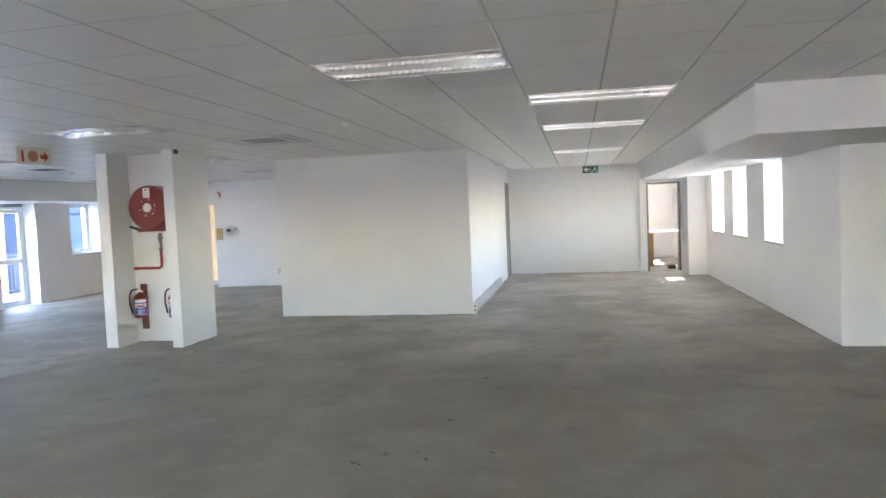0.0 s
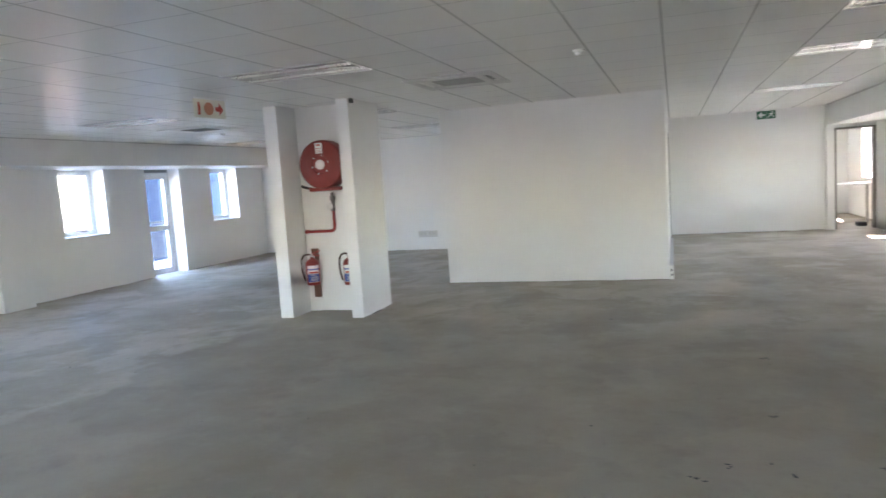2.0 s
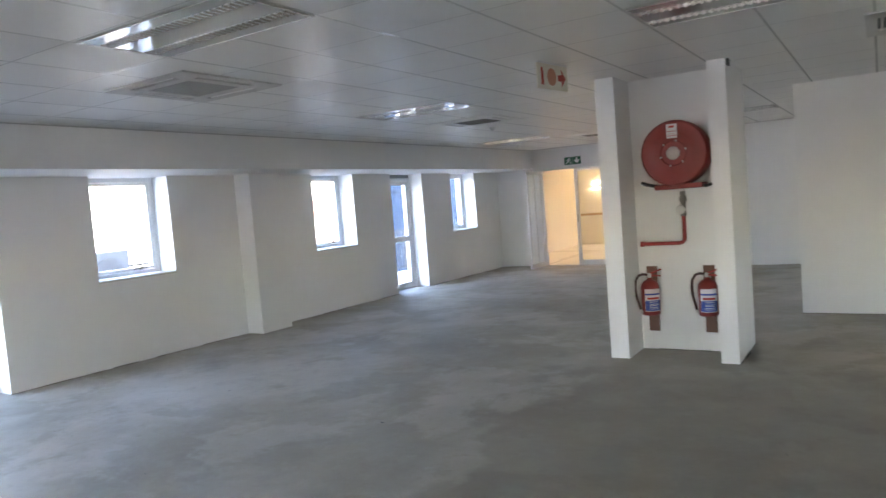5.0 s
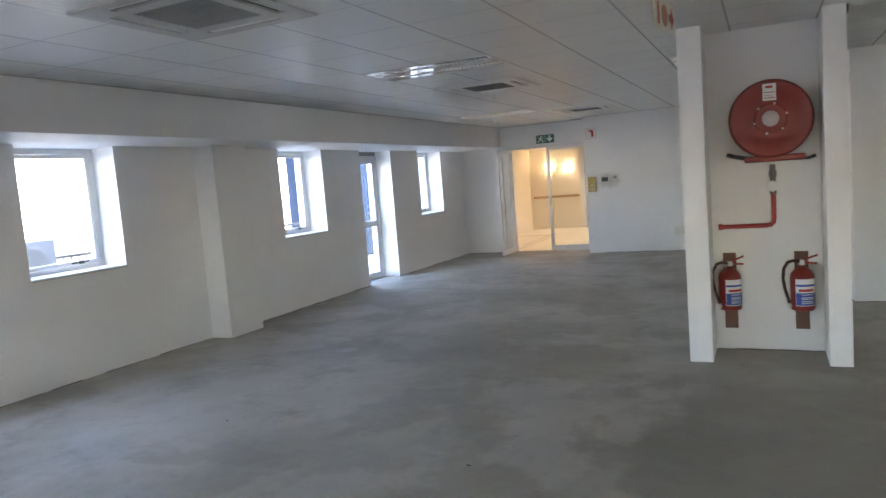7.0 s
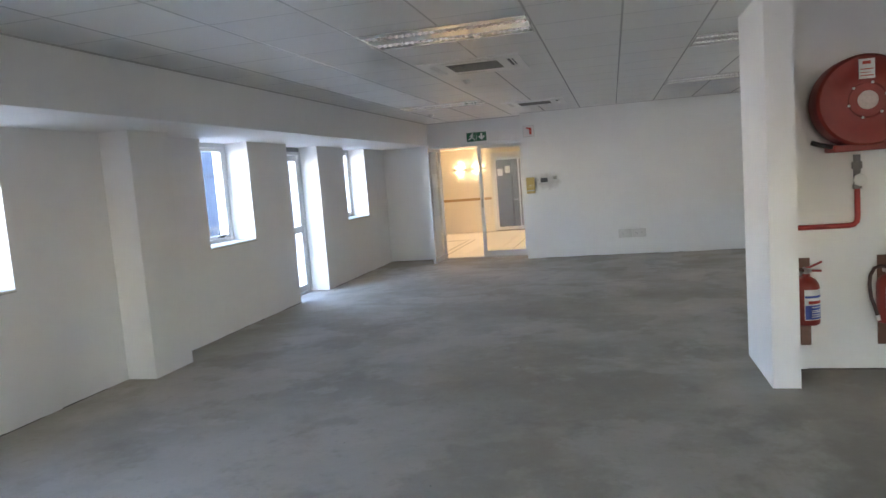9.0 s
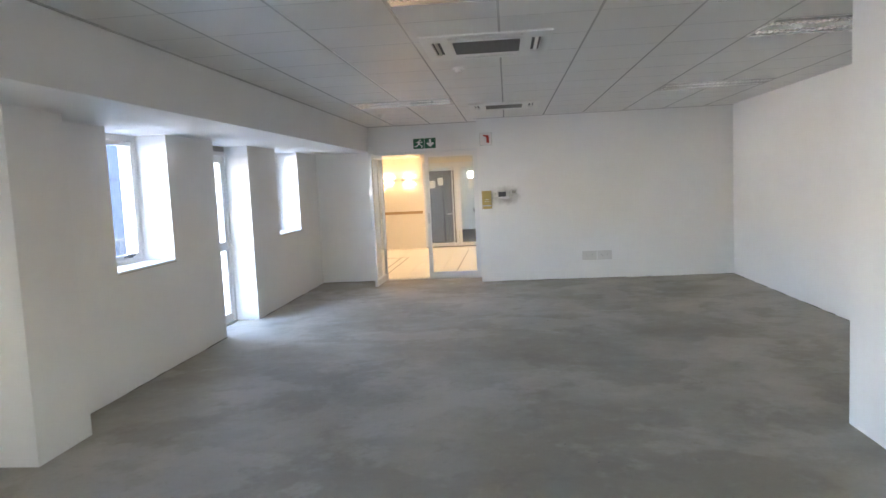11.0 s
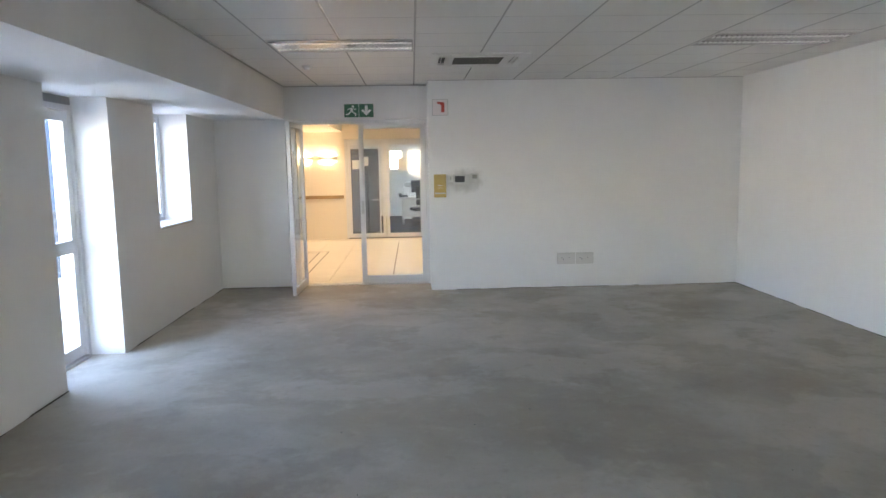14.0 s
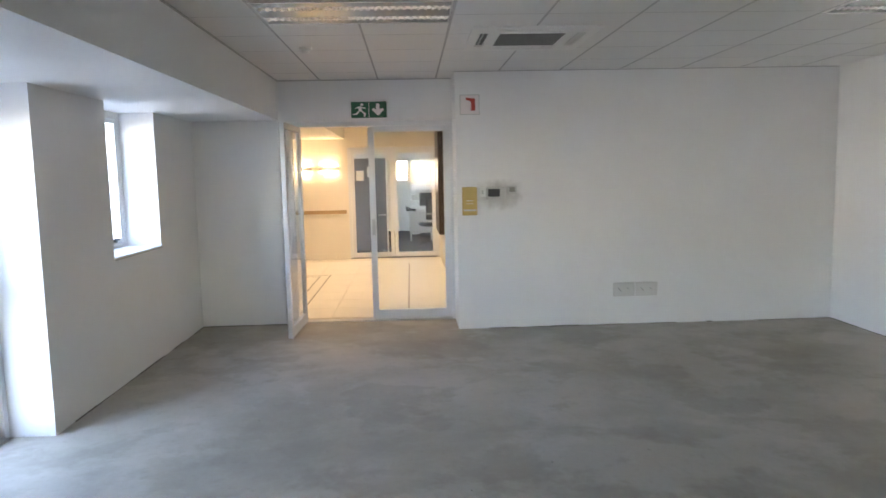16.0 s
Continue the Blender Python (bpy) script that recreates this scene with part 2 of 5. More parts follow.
GLOWWARM = glow_material("warm_lamp_glow", (1.0, 0.78, 0.50), 6.0)


# ---- mesh helpers ----
def box(bm, x0, x1, y0, y1, z0, z1, m=None):
    """Add a box to a bmesh."""
    v = [bm.verts.new((x, y, z)) for x in (x0, x1) for y in (y0, y1) for z in (z0, z1)]
    if m is not None:
        bmesh.ops.transform(bm, matrix=m, verts=v)
    for q in ((0, 1, 3, 2), (4, 6, 7, 5), (0, 4, 5, 1), (2, 3, 7, 6), (0, 2, 6, 4), (1, 5, 7, 3)):
        bm.faces.new([v[i] for i in q])
    return v


def soft_box(bm, x0, x1, y0, y1, z0, z1, r=0.005, seg=2):
    b2 = bmesh.new()
    box(b2, x0, x1, y0, y1, z0, z1)
    bmesh.ops.bevel(b2, geom=list(b2.edges), offset=r, segments=seg, affect="EDGES", profile=0.5)
    merge(bm, b2)


def merge(bm, other, m=None):
    if m is not None:
        bmesh.ops.transform(other, matrix=m, verts=other.verts)
    tmp = bpy.data.meshes.new("tmp")
    other.to_mesh(tmp)
    other.free()
    bm.from_mesh(tmp)
    bpy.data.meshes.remove(tmp)


def cyl(bm, p, q, r, seg=16, r2=None):
    """Add a capped cylinder or cone from p to q."""
    p, q = Vector(p), Vector(q)
    d = q - p
    m = Matrix.Translation((p + q) / 2) @ d.to_track_quat("Z", "Y").to_matrix().to_4x4()
    bmesh.ops.create_cone(bm, cap_ends=True, segments=seg, radius1=r, radius2=r if r2 is None else r2, depth=d.length, matrix=m)


def lathe(bm, profile, m=None, seg=32):
    """Spin (radius, height) pairs round z."""
    rings = []
    for r, z in profile:
        if r < 1e-5:
            rings.append([bm.verts.new((0, 0, z))])
        else:
            rings.append([bm.verts.new((r * math.cos(2 * math.pi * i / seg), r * math.sin(2 * math.pi * i / seg), z)) for i in range(seg)])
    for a, b in zip(rings, rings[1:]):
        for i in range(seg):
            j = (i + 1) % seg
            if len(a) == 1 and len(b) > 1:
                bm.faces.new((a[0], b[i], b[j]))
            elif len(b) == 1 and len(a) > 1:
                bm.faces.new((a[j], a[i], b[0]))
            elif len(a) > 1:
                bm.faces.new((a[i], b[i], b[j], a[j]))
    if m is not None:
        bmesh.ops.transform(bm, matrix=m, verts=[v for ring in rings for v in ring])


def tube(bm, pts, r, seg=10):
    """Sweep a round section along a polyline."""
    pts = [Vector(p) for p in pts]
    rings = []
    for i, p in enumerate(pts):
        d = (pts[min(i + 1, len(pts) - 1)] - pts[max(i - 1, 0)]).normalized()
        q = d.to_track_quat("Z", "Y")
        rings.append([bm.verts.new(p + q @ Vector((r * math.cos(2 * math.pi * k / seg), r * math.sin(2 * math.pi * k / seg), 0))) for k in range(seg)])
    for a, b in zip(rings, rings[1:]):
        best = min(range(seg), key=lambda s: sum((a[k].co - b[(k + s) % seg].co).length for k in range(seg)))
        for k in range(seg):
            bm.faces.new((a[k], a[(k + 1) % seg], b[(k + 1 + best) % seg], b[(k + best) % seg]))
    bm.faces.new(rings[0][::-1])
    bm.faces.new(rings[-1])


def mesh_object(name, bm, mat, smooth=False):
    bmesh.ops.recalc_face_normals(bm, faces=bm.faces)
    me = bpy.data.meshes.new(name)
    bm.to_mesh(me)
    bm.free()
    me.materials.append(mat)
    if smooth:
        for p in me.polygons:
            p.use_smooth = True
        me.set_sharp_from_angle(angle=radians(35))
    return new(name, me)


def part(name, bm, mat, parent, label="", smooth=False):
    ob = mesh_object(name, bm, mat, smooth)
    ob.parent = parent
    return tagged(ob, label)


def empty(name, m=None):
    ob = new(name)
    ob.empty_display_size = 0.1
    if m is not None:
        ob.matrix_world = m
    return ob


def boxes(*bs):
    bm = bmesh.new()
    for b in bs:
        box(bm, *b)
    return bm


def structure(name, bm, mat, label, category):
    return tagged(mesh_object(name, bm, mat), label, category, kind="structure")


def wall_along_y(name, x0, x1, y0, y1, z0, z1, openings, mat, label):
    """A wall from y0 to y1 with openings (ya, yb, za, zb) cut through."""
    bm = bmesh.new()
    y = y0
    for ya, yb, za, zb in sorted(openings):
        if ya > y:
            box(bm, x0, x1, y, ya, z0, z1)
        if za > z0:
            box(bm, x0, x1, ya, yb, z0, za)
        if zb < z1:
            box(bm, x0, x1, ya, yb, zb, z1)
        y = yb
    if y < y1:
        box(bm, x0, x1, y, y1, z0, z1)
    return structure(name, bm, mat, label, "wall")


def wall_along_x(name, x0, x1, y0, y1, z0, z1, openings, mat, label):
    bm = bmesh.new()
    x = x0
    for xa, xb, za, zb in sorted(openings):
        if xa > x:
            box(bm, x, xa, y0, y1, z0, z1)
        if za > z0:
            box(bm, xa, xb, y0, y1, z0, za)
        if zb < z1:
            box(bm, xa, xb, y0, y1, zb, z1)
        x = xb
    if x < x1:
        box(bm, x, x1, y0, y1, z0, z1)
    return structure(name, bm, mat, label, "wall")


# ---- plan ----
CEIL, SOFFIT, SILL = 2.70, 2.27, 1.03
WEST, EAST, SOUTH, FAR_EAST = -12.58, 2.29, -4.0, 7.0
WOUT = WEST - 0.50                       # outer face of the west wall
WEST_WINDOWS = [(-0.45, 0.60), (3.70, 4.75), (7.95, 9.0), (11.68, 12.71), (15.94, 16.98)]
WEST_DOORS = [(1.55, 2.62), (5.79, 6.86), (13.81, 14.86)]
EAST_WINDOWS = [(12.02, 13.03), (14.18, 15.25), (16.15, 17.3)]

# ---- floor, ceiling, walls ----
structure("floor", boxes((WOUT, 7.4, SOUTH - 0.3, 9.77, -0.25, 0), (WOUT, EAST + 0.42, 9.77, 18.33, -0.25, 0), (-5.0, EAST + 0.42, 18.33, 24.0, -0.25, 0)), SCREED,
          "bare grey cement screed floor with trowel marks and stains", "floor")

wall_along_y("wall_west", WOUT, WEST, SOUTH - 0.3, 18.5, 0, 3.1,
             [(a, b, SILL, SOFFIT) for a, b in WEST_WINDOWS] + [(a, b, 0, SOFFIT) for a, b in WEST_DOORS], PAINT,
             "white painted plaster wall with deep window reveals")
# south openings are unseen, inferred from the light on the block
SOUTH_WINDOWS = [(-10.2 + k * 4.0, -9.0 + k * 4.0) for k in range(4)]
wall_along_x("wall_south", WEST, FAR_EAST, SOUTH - 0.3, SOUTH, 0, 3.1, [(a, b, SILL, SOFFIT) for a, b in SOUTH_WINDOWS], PAINT, "plain white painted plaster wall with unseen window openings")
# far opening is unseen, added to brighten the east side
ADDED_FAR_OPENINGS = [(0.2, 1.4)]
wall_along_y("wall_far_east", FAR_EAST, FAR_EAST + 0.3, SOUTH - 0.3, 9.77, 0, 3.1, [(a, b, SILL, SOFFIT) for a, b in ADDED_FAR_OPENINGS], PAINT, "plain white painted plaster wall with unseen window openings")
# daylight lamps in unseen south openings behind the walker, then in east windows
for k, (a, b) in enumerate(SOUTH_WINDOWS):
    area_lamp("south_daylight", look(((a + b) / 2, SOUTH - 0.15, 1.65), ((a + b) / 2, SOUTH + 5, 1.3)), b - a, SOFFIT - SILL, SOUTH_W, (1.0, 0.975, 0.94))
for a, b in EAST_WINDOWS + [(20.6, 22.2)]:
    area_lamp("east_daylight", look((EAST + 0.30, (a + b) / 2, 1.65), (EAST - 5, (a + b) / 2, 0.9)), b - a, SOFFIT - SILL, EAST_W, (0.93, 0.97, 1.0))
wall_along_x("wall_return_east", EAST, FAR_EAST, 9.77, 10.07, 0, 3.1, [], PAINT, "white painted plaster wall turning the corner")
wall_along_y("wall_east", EAST, EAST + 0.42, 10.07, 24.0, 0, 3.1, [(a, b, SILL, SOFFIT) for a, b in EAST_WINDOWS] + [(20.6, 22.2, 1.0, SOFFIT)], PAINT,
             "white painted plaster wall with deep sunlit window reveals")
# partitioned block in the middle: the outer skin of a closed office
BX0, BX1, BY0 = -5.67, -2.34, 12.46
wall_along_x("wall_block_south", BX0, BX1, BY0, BY0 + 0.14, 0, CEIL, [], PAINT, "blank white painted drywall partition")
wall_along_y("wall_block_east", BX1 - 0.14, BX1, BY0 + 0.14, 19.13, 0, CEIL, [(18.28, 19.06, 0, 2.34)], PAINT, "white painted partition with a doorway at its far end")
wall_along_y("wall_block_west", BX0, BX0 + 0.14, BY0 + 0.14, 17.63, 0, CEIL, [], PAINT, "white painted drywall partition")
PATCHED = material("patched_wall_paint", (0.80, 0.797, 0.79), 0.55, vary=0.025, scale=0.9, bump=0.14, bump_scale=22, stain=(0.715, 0.705, 0.69), stain_scale=0.7, stain_amount=0.18)
grime(PATCHED, (-9.29, 17.63, 1.42), (0.26, 0.17))
wall_along_x("wall_north_east", -9.74, BX0 + 0.14, 17.63, 18.33, 0, 3.1, [], PATCHED, "white painted plaster wall with patched screw holes")
wall_along_x("wall_north_door", WEST, -9.74, 18.12, 18.33, 0, 3.1, [(-11.65, -9.742, 0, 2.25)], PAINT, "white painted wall round a glazed double door")
wall_along_x("wall_corridor_north", BX1 - 0.14, EAST, 19.13, 19.33, 0, 3.1, [(1.07, 1.86, 0, 2.2)], PAINT, "white painted wall ending the passage with a doorway")
structure("wall_pier", boxes((0.90, 1.05, 19.0, 19.13, 0, CEIL), (1.88, EAST, 18.05, 19.13, 0, CEIL)), PAINT, "white plaster piers beside the doorway", "wall")
# rooms beyond
wall_along_x("wall_side_room_north", -2.4, EAST, 23.7, 24.0, 0, 3.1, [], PAINT, "plain white painted wall")
wall_along_y("wall_side_room_west", -2.6, -2.4, 19.33, 24.0, 0, 3.1, [], PAINT, "white painted wall")

# unseen block added on top; keeps sun off balcony and two east windows
structure("upper_storey", boxes((WOUT - 0.15, 7.3, SOUTH - 0.3, 16.3, 3.12, 4.6), (WOUT - 0.15, EAST + 0.42, 16.3, 24.0, 3.12, 4.6)), FACADE, "pale unseen block added above to shade the balcony and nearer east windows", "wall")
# columns against the west wall
for y0 in (2.95, 10.10):
    structure("column", boxes((WEST, -12.28, y0, y0 + 0.57, 0, SOFFIT)), PAINT, "square white plaster column standing against the wall", "column")
# dropped beams
structure("beam_west", boxes((WEST, -11.65, SOUTH, 18.12, SOFFIT, CEIL + 0.02)), PAINT, "white plaster bulkhead dropped along the window wall", "beam")
structure("beam_east", boxes((0.92, EAST, 7.7, 19.0, SOFFIT, CEIL + 0.02), (EAST, FAR_EAST, 7.7, 9.77, SOFFIT, CEIL + 0.02)), PAINT,
          "white plaster bulkhead dropped along the window wall", "beam")


PITCH, GRID_X, GRID_Y = 0.635, -0.39, 6.2      # ceiling module and a crossing of two tee bars
LIGHTS = [(-10.55, 15.0), (-6.74, 14.85), (-9.28, 9.90), (-6.74, 11.56), (-8.01, 5.9), (-5.47, 7.79), (-1.66, 5.86), (-0.39, 7.70), (-0.39, 10.08), (-0.39, 14.15), (-3.57, 2.2), (-6.74, 2.4), (-9.92, 2.2)]
CASSETTES = [(-9.27, 15.93), (-9.38, 11.55), (-9.38, 6.98), (-4.42, 9.42)]


def cut(rects, hole):
    """Take a rectangle out of rectangles (x0, x1, y0, y1)."""
    hx0, hx1, hy0, hy1 = hole
    out = []
    for a, b, c, d in rects:
        if hx0 >= b or hx1 <= a or hy0 >= d or hy1 <= c:
            out.append((a, b, c, d))
            continue
        if hx0 > a:
            out.append((a, hx0, c, d))
        if hx1 < b:
            out.append((hx1, b, c, d))
        m0, m1 = max(a, hx0), min(b, hx1)
        if hy0 > c:
            out.append((m0, m1, c, hy0))
        if hy1 < d:
            out.append((m0, m1, hy1, d))
    return out


def ceiling():
    """Lay-in tiles on thin tee bars, left open over the lights and cassettes."""
    bm = bmesh.new()
    x0, x1, y0, y1 = -11.65, 0.92, SOUTH, 19.13
    box(bm, WOUT, 7.3, SOUTH - 0.3, 10.07, CEIL + 0.16, CEIL + 0.4)
    box(bm, WOUT, EAST + 0.42, 10.07, 24.0, CEIL + 0.16, CEIL + 0.4)
    nx = ny = PITCH
    rnd = random.Random(4)
    holes = [(x - 0.625, x + 0.625, y - 0.305, y + 0.305) for x, y in LIGHTS] + [(x - 0.44, x + 0.44, y - 0.44, y + 0.44) for x, y in CASSETTES]

    def slab(a, b, c, d, z0, z1, lift=(0, 0, 0, 0)):
        v = [bm.verts.new((p[0], p[1], z0 + q)) for p, q in zip(((a, c), (b, c), (b, d), (a, d)), lift)]
        w = [bm.verts.new((p[0], p[1], z1)) for p in ((a, c), (b, c), (b, d), (a, d))]
        bm.faces.new(v[::-1])
        bm.faces.new(w)
        for i in range(4):
            bm.faces.new((v[i], v[(i + 1) % 4], w[(i + 1) % 4], w[i]))

    def pieces(r):
        out = [r]
        for h in holes:
            out = cut(out, h)
        return [p for p in out if p[1] - p[0] > 0.004 and p[3] - p[2] > 0.004]

    for gx0, gx1, gy0, gy1 in ((x0, x1, y0, y1), (x1, FAR_EAST, y0, 7.7)):
        i0, i1 = math.floor((gx0 - GRID_X) / nx), math.ceil((gx1 - GRID_X) / nx)
        j0, j1 = math.floor((gy0 - GRID_Y) / ny), math.ceil((gy1 - GRID_Y) / ny)
        for i in range(i0, i1):
            for j in range(j0, j1):
                a, b = max(gx0, GRID_X + i * nx + 0.0078), min(gx1, GRID_X + (i + 1) * nx - 0.0078)
                c, d = max(gy0, GRID_Y + j * ny + 0.0043), min(gy1, GRID_Y + (j + 1) * ny - 0.0043)
                if b - a > 0.02 and d - c > 0.02:
                    drop = [rnd.uniform(0.0, 0.0008) for _ in range(4)]
                    ps = pieces((a, b, c, d))
                    for p in ps:
                        slab(*p, CEIL, CEIL + 0.014, drop if len(ps) == 1 else (0, 0, 0, 0))
    n_tiles = len(bm.faces)
    i = math.floor((x0 - GRID_X) / nx)
    while GRID_X + i * nx < FAR_EAST:
        x = GRID_X + i * nx
        if x > x0:
            for p in pieces((x - 0.008, x + 0.008, y0, y1 if x < x1 else 7.7)):
                slab(*p, CEIL + 0.0003, CEIL + 0.016)
        i += 1
    j = math.floor((y0 - GRID_Y) / ny)
    while GRID_Y + j * ny < y1:
        y = GRID_Y + j * ny
        if y > y0:
            for p in pieces((x0, x1 if y > 7.5 else FAR_EAST, y - 0.0045, y + 0.0045)):
                slab(*p, CEIL + 0.0005, CEIL + 0.0165)
        j += 1
    ob = mesh_object("ceiling", bm, TILE)
    ob.data.materials.append(GRID)
    for p in ob.data.polygons:
        p.material_index = 1 if p.index >= n_tiles else 0
    return tagged(ob, "off-white vinyl-faced suspended ceiling tiles, slightly sagging", "ceiling", kind="structure")


ceiling()
# strips that draw the shadow gap where ceiling meets bulkhead and walls
structure("trim", boxes((-11.65, -11.636, SOUTH, 18.105, CEIL - 0.012, CEIL - 0.002), (-11.65, -9.755, 18.106, 18.12, CEIL - 0.014, CEIL - 0.003), (-9.74, BX0, 17.618, 17.63, CEIL - 0.009, CEIL - 0.003), (0.906, 0.92, 7.7, 19.0, CEIL - 0.012, CEIL - 0.002)), SHADOW_TRIM, "thin edge trim coloured for the shadow gap between ceiling and bulkhead", "trim")
structure("ceiling_side_rooms", boxes((-2.4, EAST, 19.33, 23.7, CEIL, CEIL + 0.015)), PAINT, "plain white ceiling", "ceiling")


def prism(bm, pts, y0, y1, m=None):
    """A polygon of (x, z) points, pushed from y0 to y1."""
    a = [bm.verts.new((x, y0, z)) for x, z in pts]
    b = [bm.verts.new((x, y1, z)) for x, z in pts]
    bm.faces.new(a)
    bm.faces.new(b[::-1])
    n = len(pts)
    for i in range(n):
        bm.faces.new((a[i], b[i], b[(i + 1) % n], a[(i + 1) % n]))
    if m is not None:
        bmesh.ops.transform(bm, matrix=m, verts=a + b)


def disc_pts(cx, cz, r, n=24):
    return [(cx + r * math.cos(2 * math.pi * i / n), cz + r * math.sin(2 * math.pi * i / n)) for i in range(n)]


# ---- outside ----
structure("ground", boxes((-600, 600, -600, 600, -4.7, -4.5)), ASPHALT, "grey asphalt ground below the upper floor", "ground")
structure("balcony", boxes((-15.5, WOUT, -6, 24, -0.3, -0.03)), CONCRETE, "pale concrete balcony slab outside the windows", "balcony")


def railing():
    ob = empty("balcony_railing", pose(-15.35, 0, -0.03))
    part("top_rail", boxes((-0.025, 0.025, -6, 24, 1.03, 1.07)), RAILPAINT, ob)
    part("bottom_rail", boxes((-0.02, 0.02, -6, 24, 0.10, 0.13)), RAILPAINT, ob)
    p = boxes((-0.02, 0.02, -0.02, 0.02, 0, 1.03))
    first = part("post", p, RAILPAINT, ob)
    first.location = (0, -6, 0)
    for k in range(1, 16):
        c = new("post", first.data)
        c.parent, c.location = ob, (0, -6 + k * 2, 0)
    b = part("baluster", boxes((-0.007, 0.007, -0.007, 0.007, 0.13, 1.03)), RAILPAINT, ob)
    b.location = (0, 9.0, 0)
    for k in range(1, 125):
        c = new("baluster", b.data)
        c.parent, c.location = ob, (0, 9.0 + k * 0.12, 0)
    return tagged(ob, "dark painted steel balustrade with thin uprights", "railing")


railing()


def condenser():
    ob = empty("air_conditioner_condenser", pose(-14.75, 9.25, -0.03))
    bm = bmesh.new()
    soft_box(bm, -0.17, 0.17, -0.42, 0.42, 0.72, 1.34, 0.015)
    part("casing", bm, CASING, ob)
    bm = bmesh.new()
    cyl(bm, (0.17, 0.08, 1.02), (0.185, 0.08, 1.02), 0.23, 28)
    part("fan_grille", bm, DARKGREY, ob)
    for x in (-0.14, 0.14):
        for y in (-0.36, 0.36):
            part("leg", boxes((x - 0.02, x + 0.02, y - 0.02, y + 0.02, 0, 0.72)), FRAMEBROWN, ob)
    return tagged(ob, "grey outdoor air conditioner unit on a steel stand", "air conditioner")


condenser()


def building(name, x0, x1, y0, y1, z1, mat, cols, rows, label, pane=None):
    """A block of several storeys with recessed windows on the side towards the walk."""
    ob = empty(name, pose((x0 + x1) / 2, (y0 + y1) / 2, -4.5))
    hx, hy, h = (x1 - x0) / 2, (y1 - y0) / 2, z1 + 4.5
    part("wall", boxes((-hx, hx, -hy, hy, 0, h)), mat, ob)
    part("roof", boxes((-hx - 0.3, hx + 0.3, -hy - 0.3, hy + 0.3, h, h + 0.35)), CONCRETE, ob)
    dw, dh = 2 * hy / cols, h / rows
    w = None
    for i in range(cols):
        for j in range(rows):
            y, z = -hy + (i + 0.5) * dw, (j + 0.5) * dh
            if w is None:
                w = part("window", boxes((-0.02, 0.05, -dw * 0.36, dw * 0.36, -dh * 0.32, dh * 0.32)), pane or BLUEGLASS, ob)
                w.location = (hx, y, z)
            else:
                c = new("window", w.data)
                c.parent, c.location = ob, (hx, y, z)
    return tagged(ob, label, "building")


building("office_building", -21, -20, 22.9, 34, 14, BLUEGLASS, 6, 6, "blue glass office block beyond the balcony")
building("brick_building", -32.5, -31, 30.6, 33.2, 5, BRICKRED, 1, 3, "low red brick building beyond the balcony", GREYPLASTIC)
building("pale_building", -70, -52, -40, 36, 7, FACADE, 16, 4, "pale rendered building across the road", GREYPLASTIC)


# ---- windows and doors in the window walls ----
def window(name, y0, y1, z0, z1, x, inward, wallface):
    """An aluminium casement at depth x; inward is +1 if the room lies at larger x."""
    ob = empty(name, pose(x, (y0 + y1) / 2, z0))
    w, h, t = (y1 - y0) / 2, z1 - z0, 0.055
    part("window_frame", boxes((-0.035, 0.035, -w, -w + t, 0, h), (-0.035, 0.035, w - t, w, 0, h), (-0.035, 0.035, -w + t, w - t, 0, t), (-0.035, 0.035, -w + t, w - t, h - t, h)), ALU, ob)
    s, u = 0.04, t + 0.004
    part("sash", boxes((-0.025, 0.03, -w + u, -w + u + s, u, h - u), (-0.025, 0.03, w - u - s, w - u, u, h - u),
                       (-0.025, 0.03, -w + u + s, w - u - s, u, u + s), (-0.025, 0.03, -w + u + s, w - u - s, h - u - s, h - u)), ALU, ob)
    g = part("pane", boxes((-0.003, 0.003, -w + u + s, w - u - s, u + s, h - u - s)), GLASS, ob)
    g.visible_shadow = False
    bm = bmesh.new()
    a, b = sorted((0.037 * inward, (abs(wallface - x) + 0.015) * inward))
    soft_box(bm, a, b, -w, w, 0.0, 0.014, 0.004)
    part("window_sill", bm, PAINT, ob)
    # strip coloured for the shadow gap below the sill, darker on east windows
    e0, e1 = sorted(((abs(wallface - x) + 0.001) * inward, (abs(wallface - x) + 0.010) * inward))
    part("drip_edge", boxes((e0, e1, -w, w, -0.012, -0.0005)), DARKGREY if inward < 0 else GREYPLASTIC, ob, "thin edge coloured for the shadow gap under the sill")
    bm = bmesh.new()
    cyl(bm, (0.05 * inward, w * 0.25, t + 0.03), (0.05 * inward, w * 0.62, t + 0.035), 0.009, 8)
    box(bm, min(0.03 * inward, 0.06 * inward), max(0.03 * inward, 0.06 * inward), w * 0.42, w * 0.5, t + 0.015, t + 0.05)
    part("stay", bm, DARKGREY, ob, "dark metal window stay")
    return tagged(ob, "white aluminium casement window in a deep reveal", "window", kind="structure")


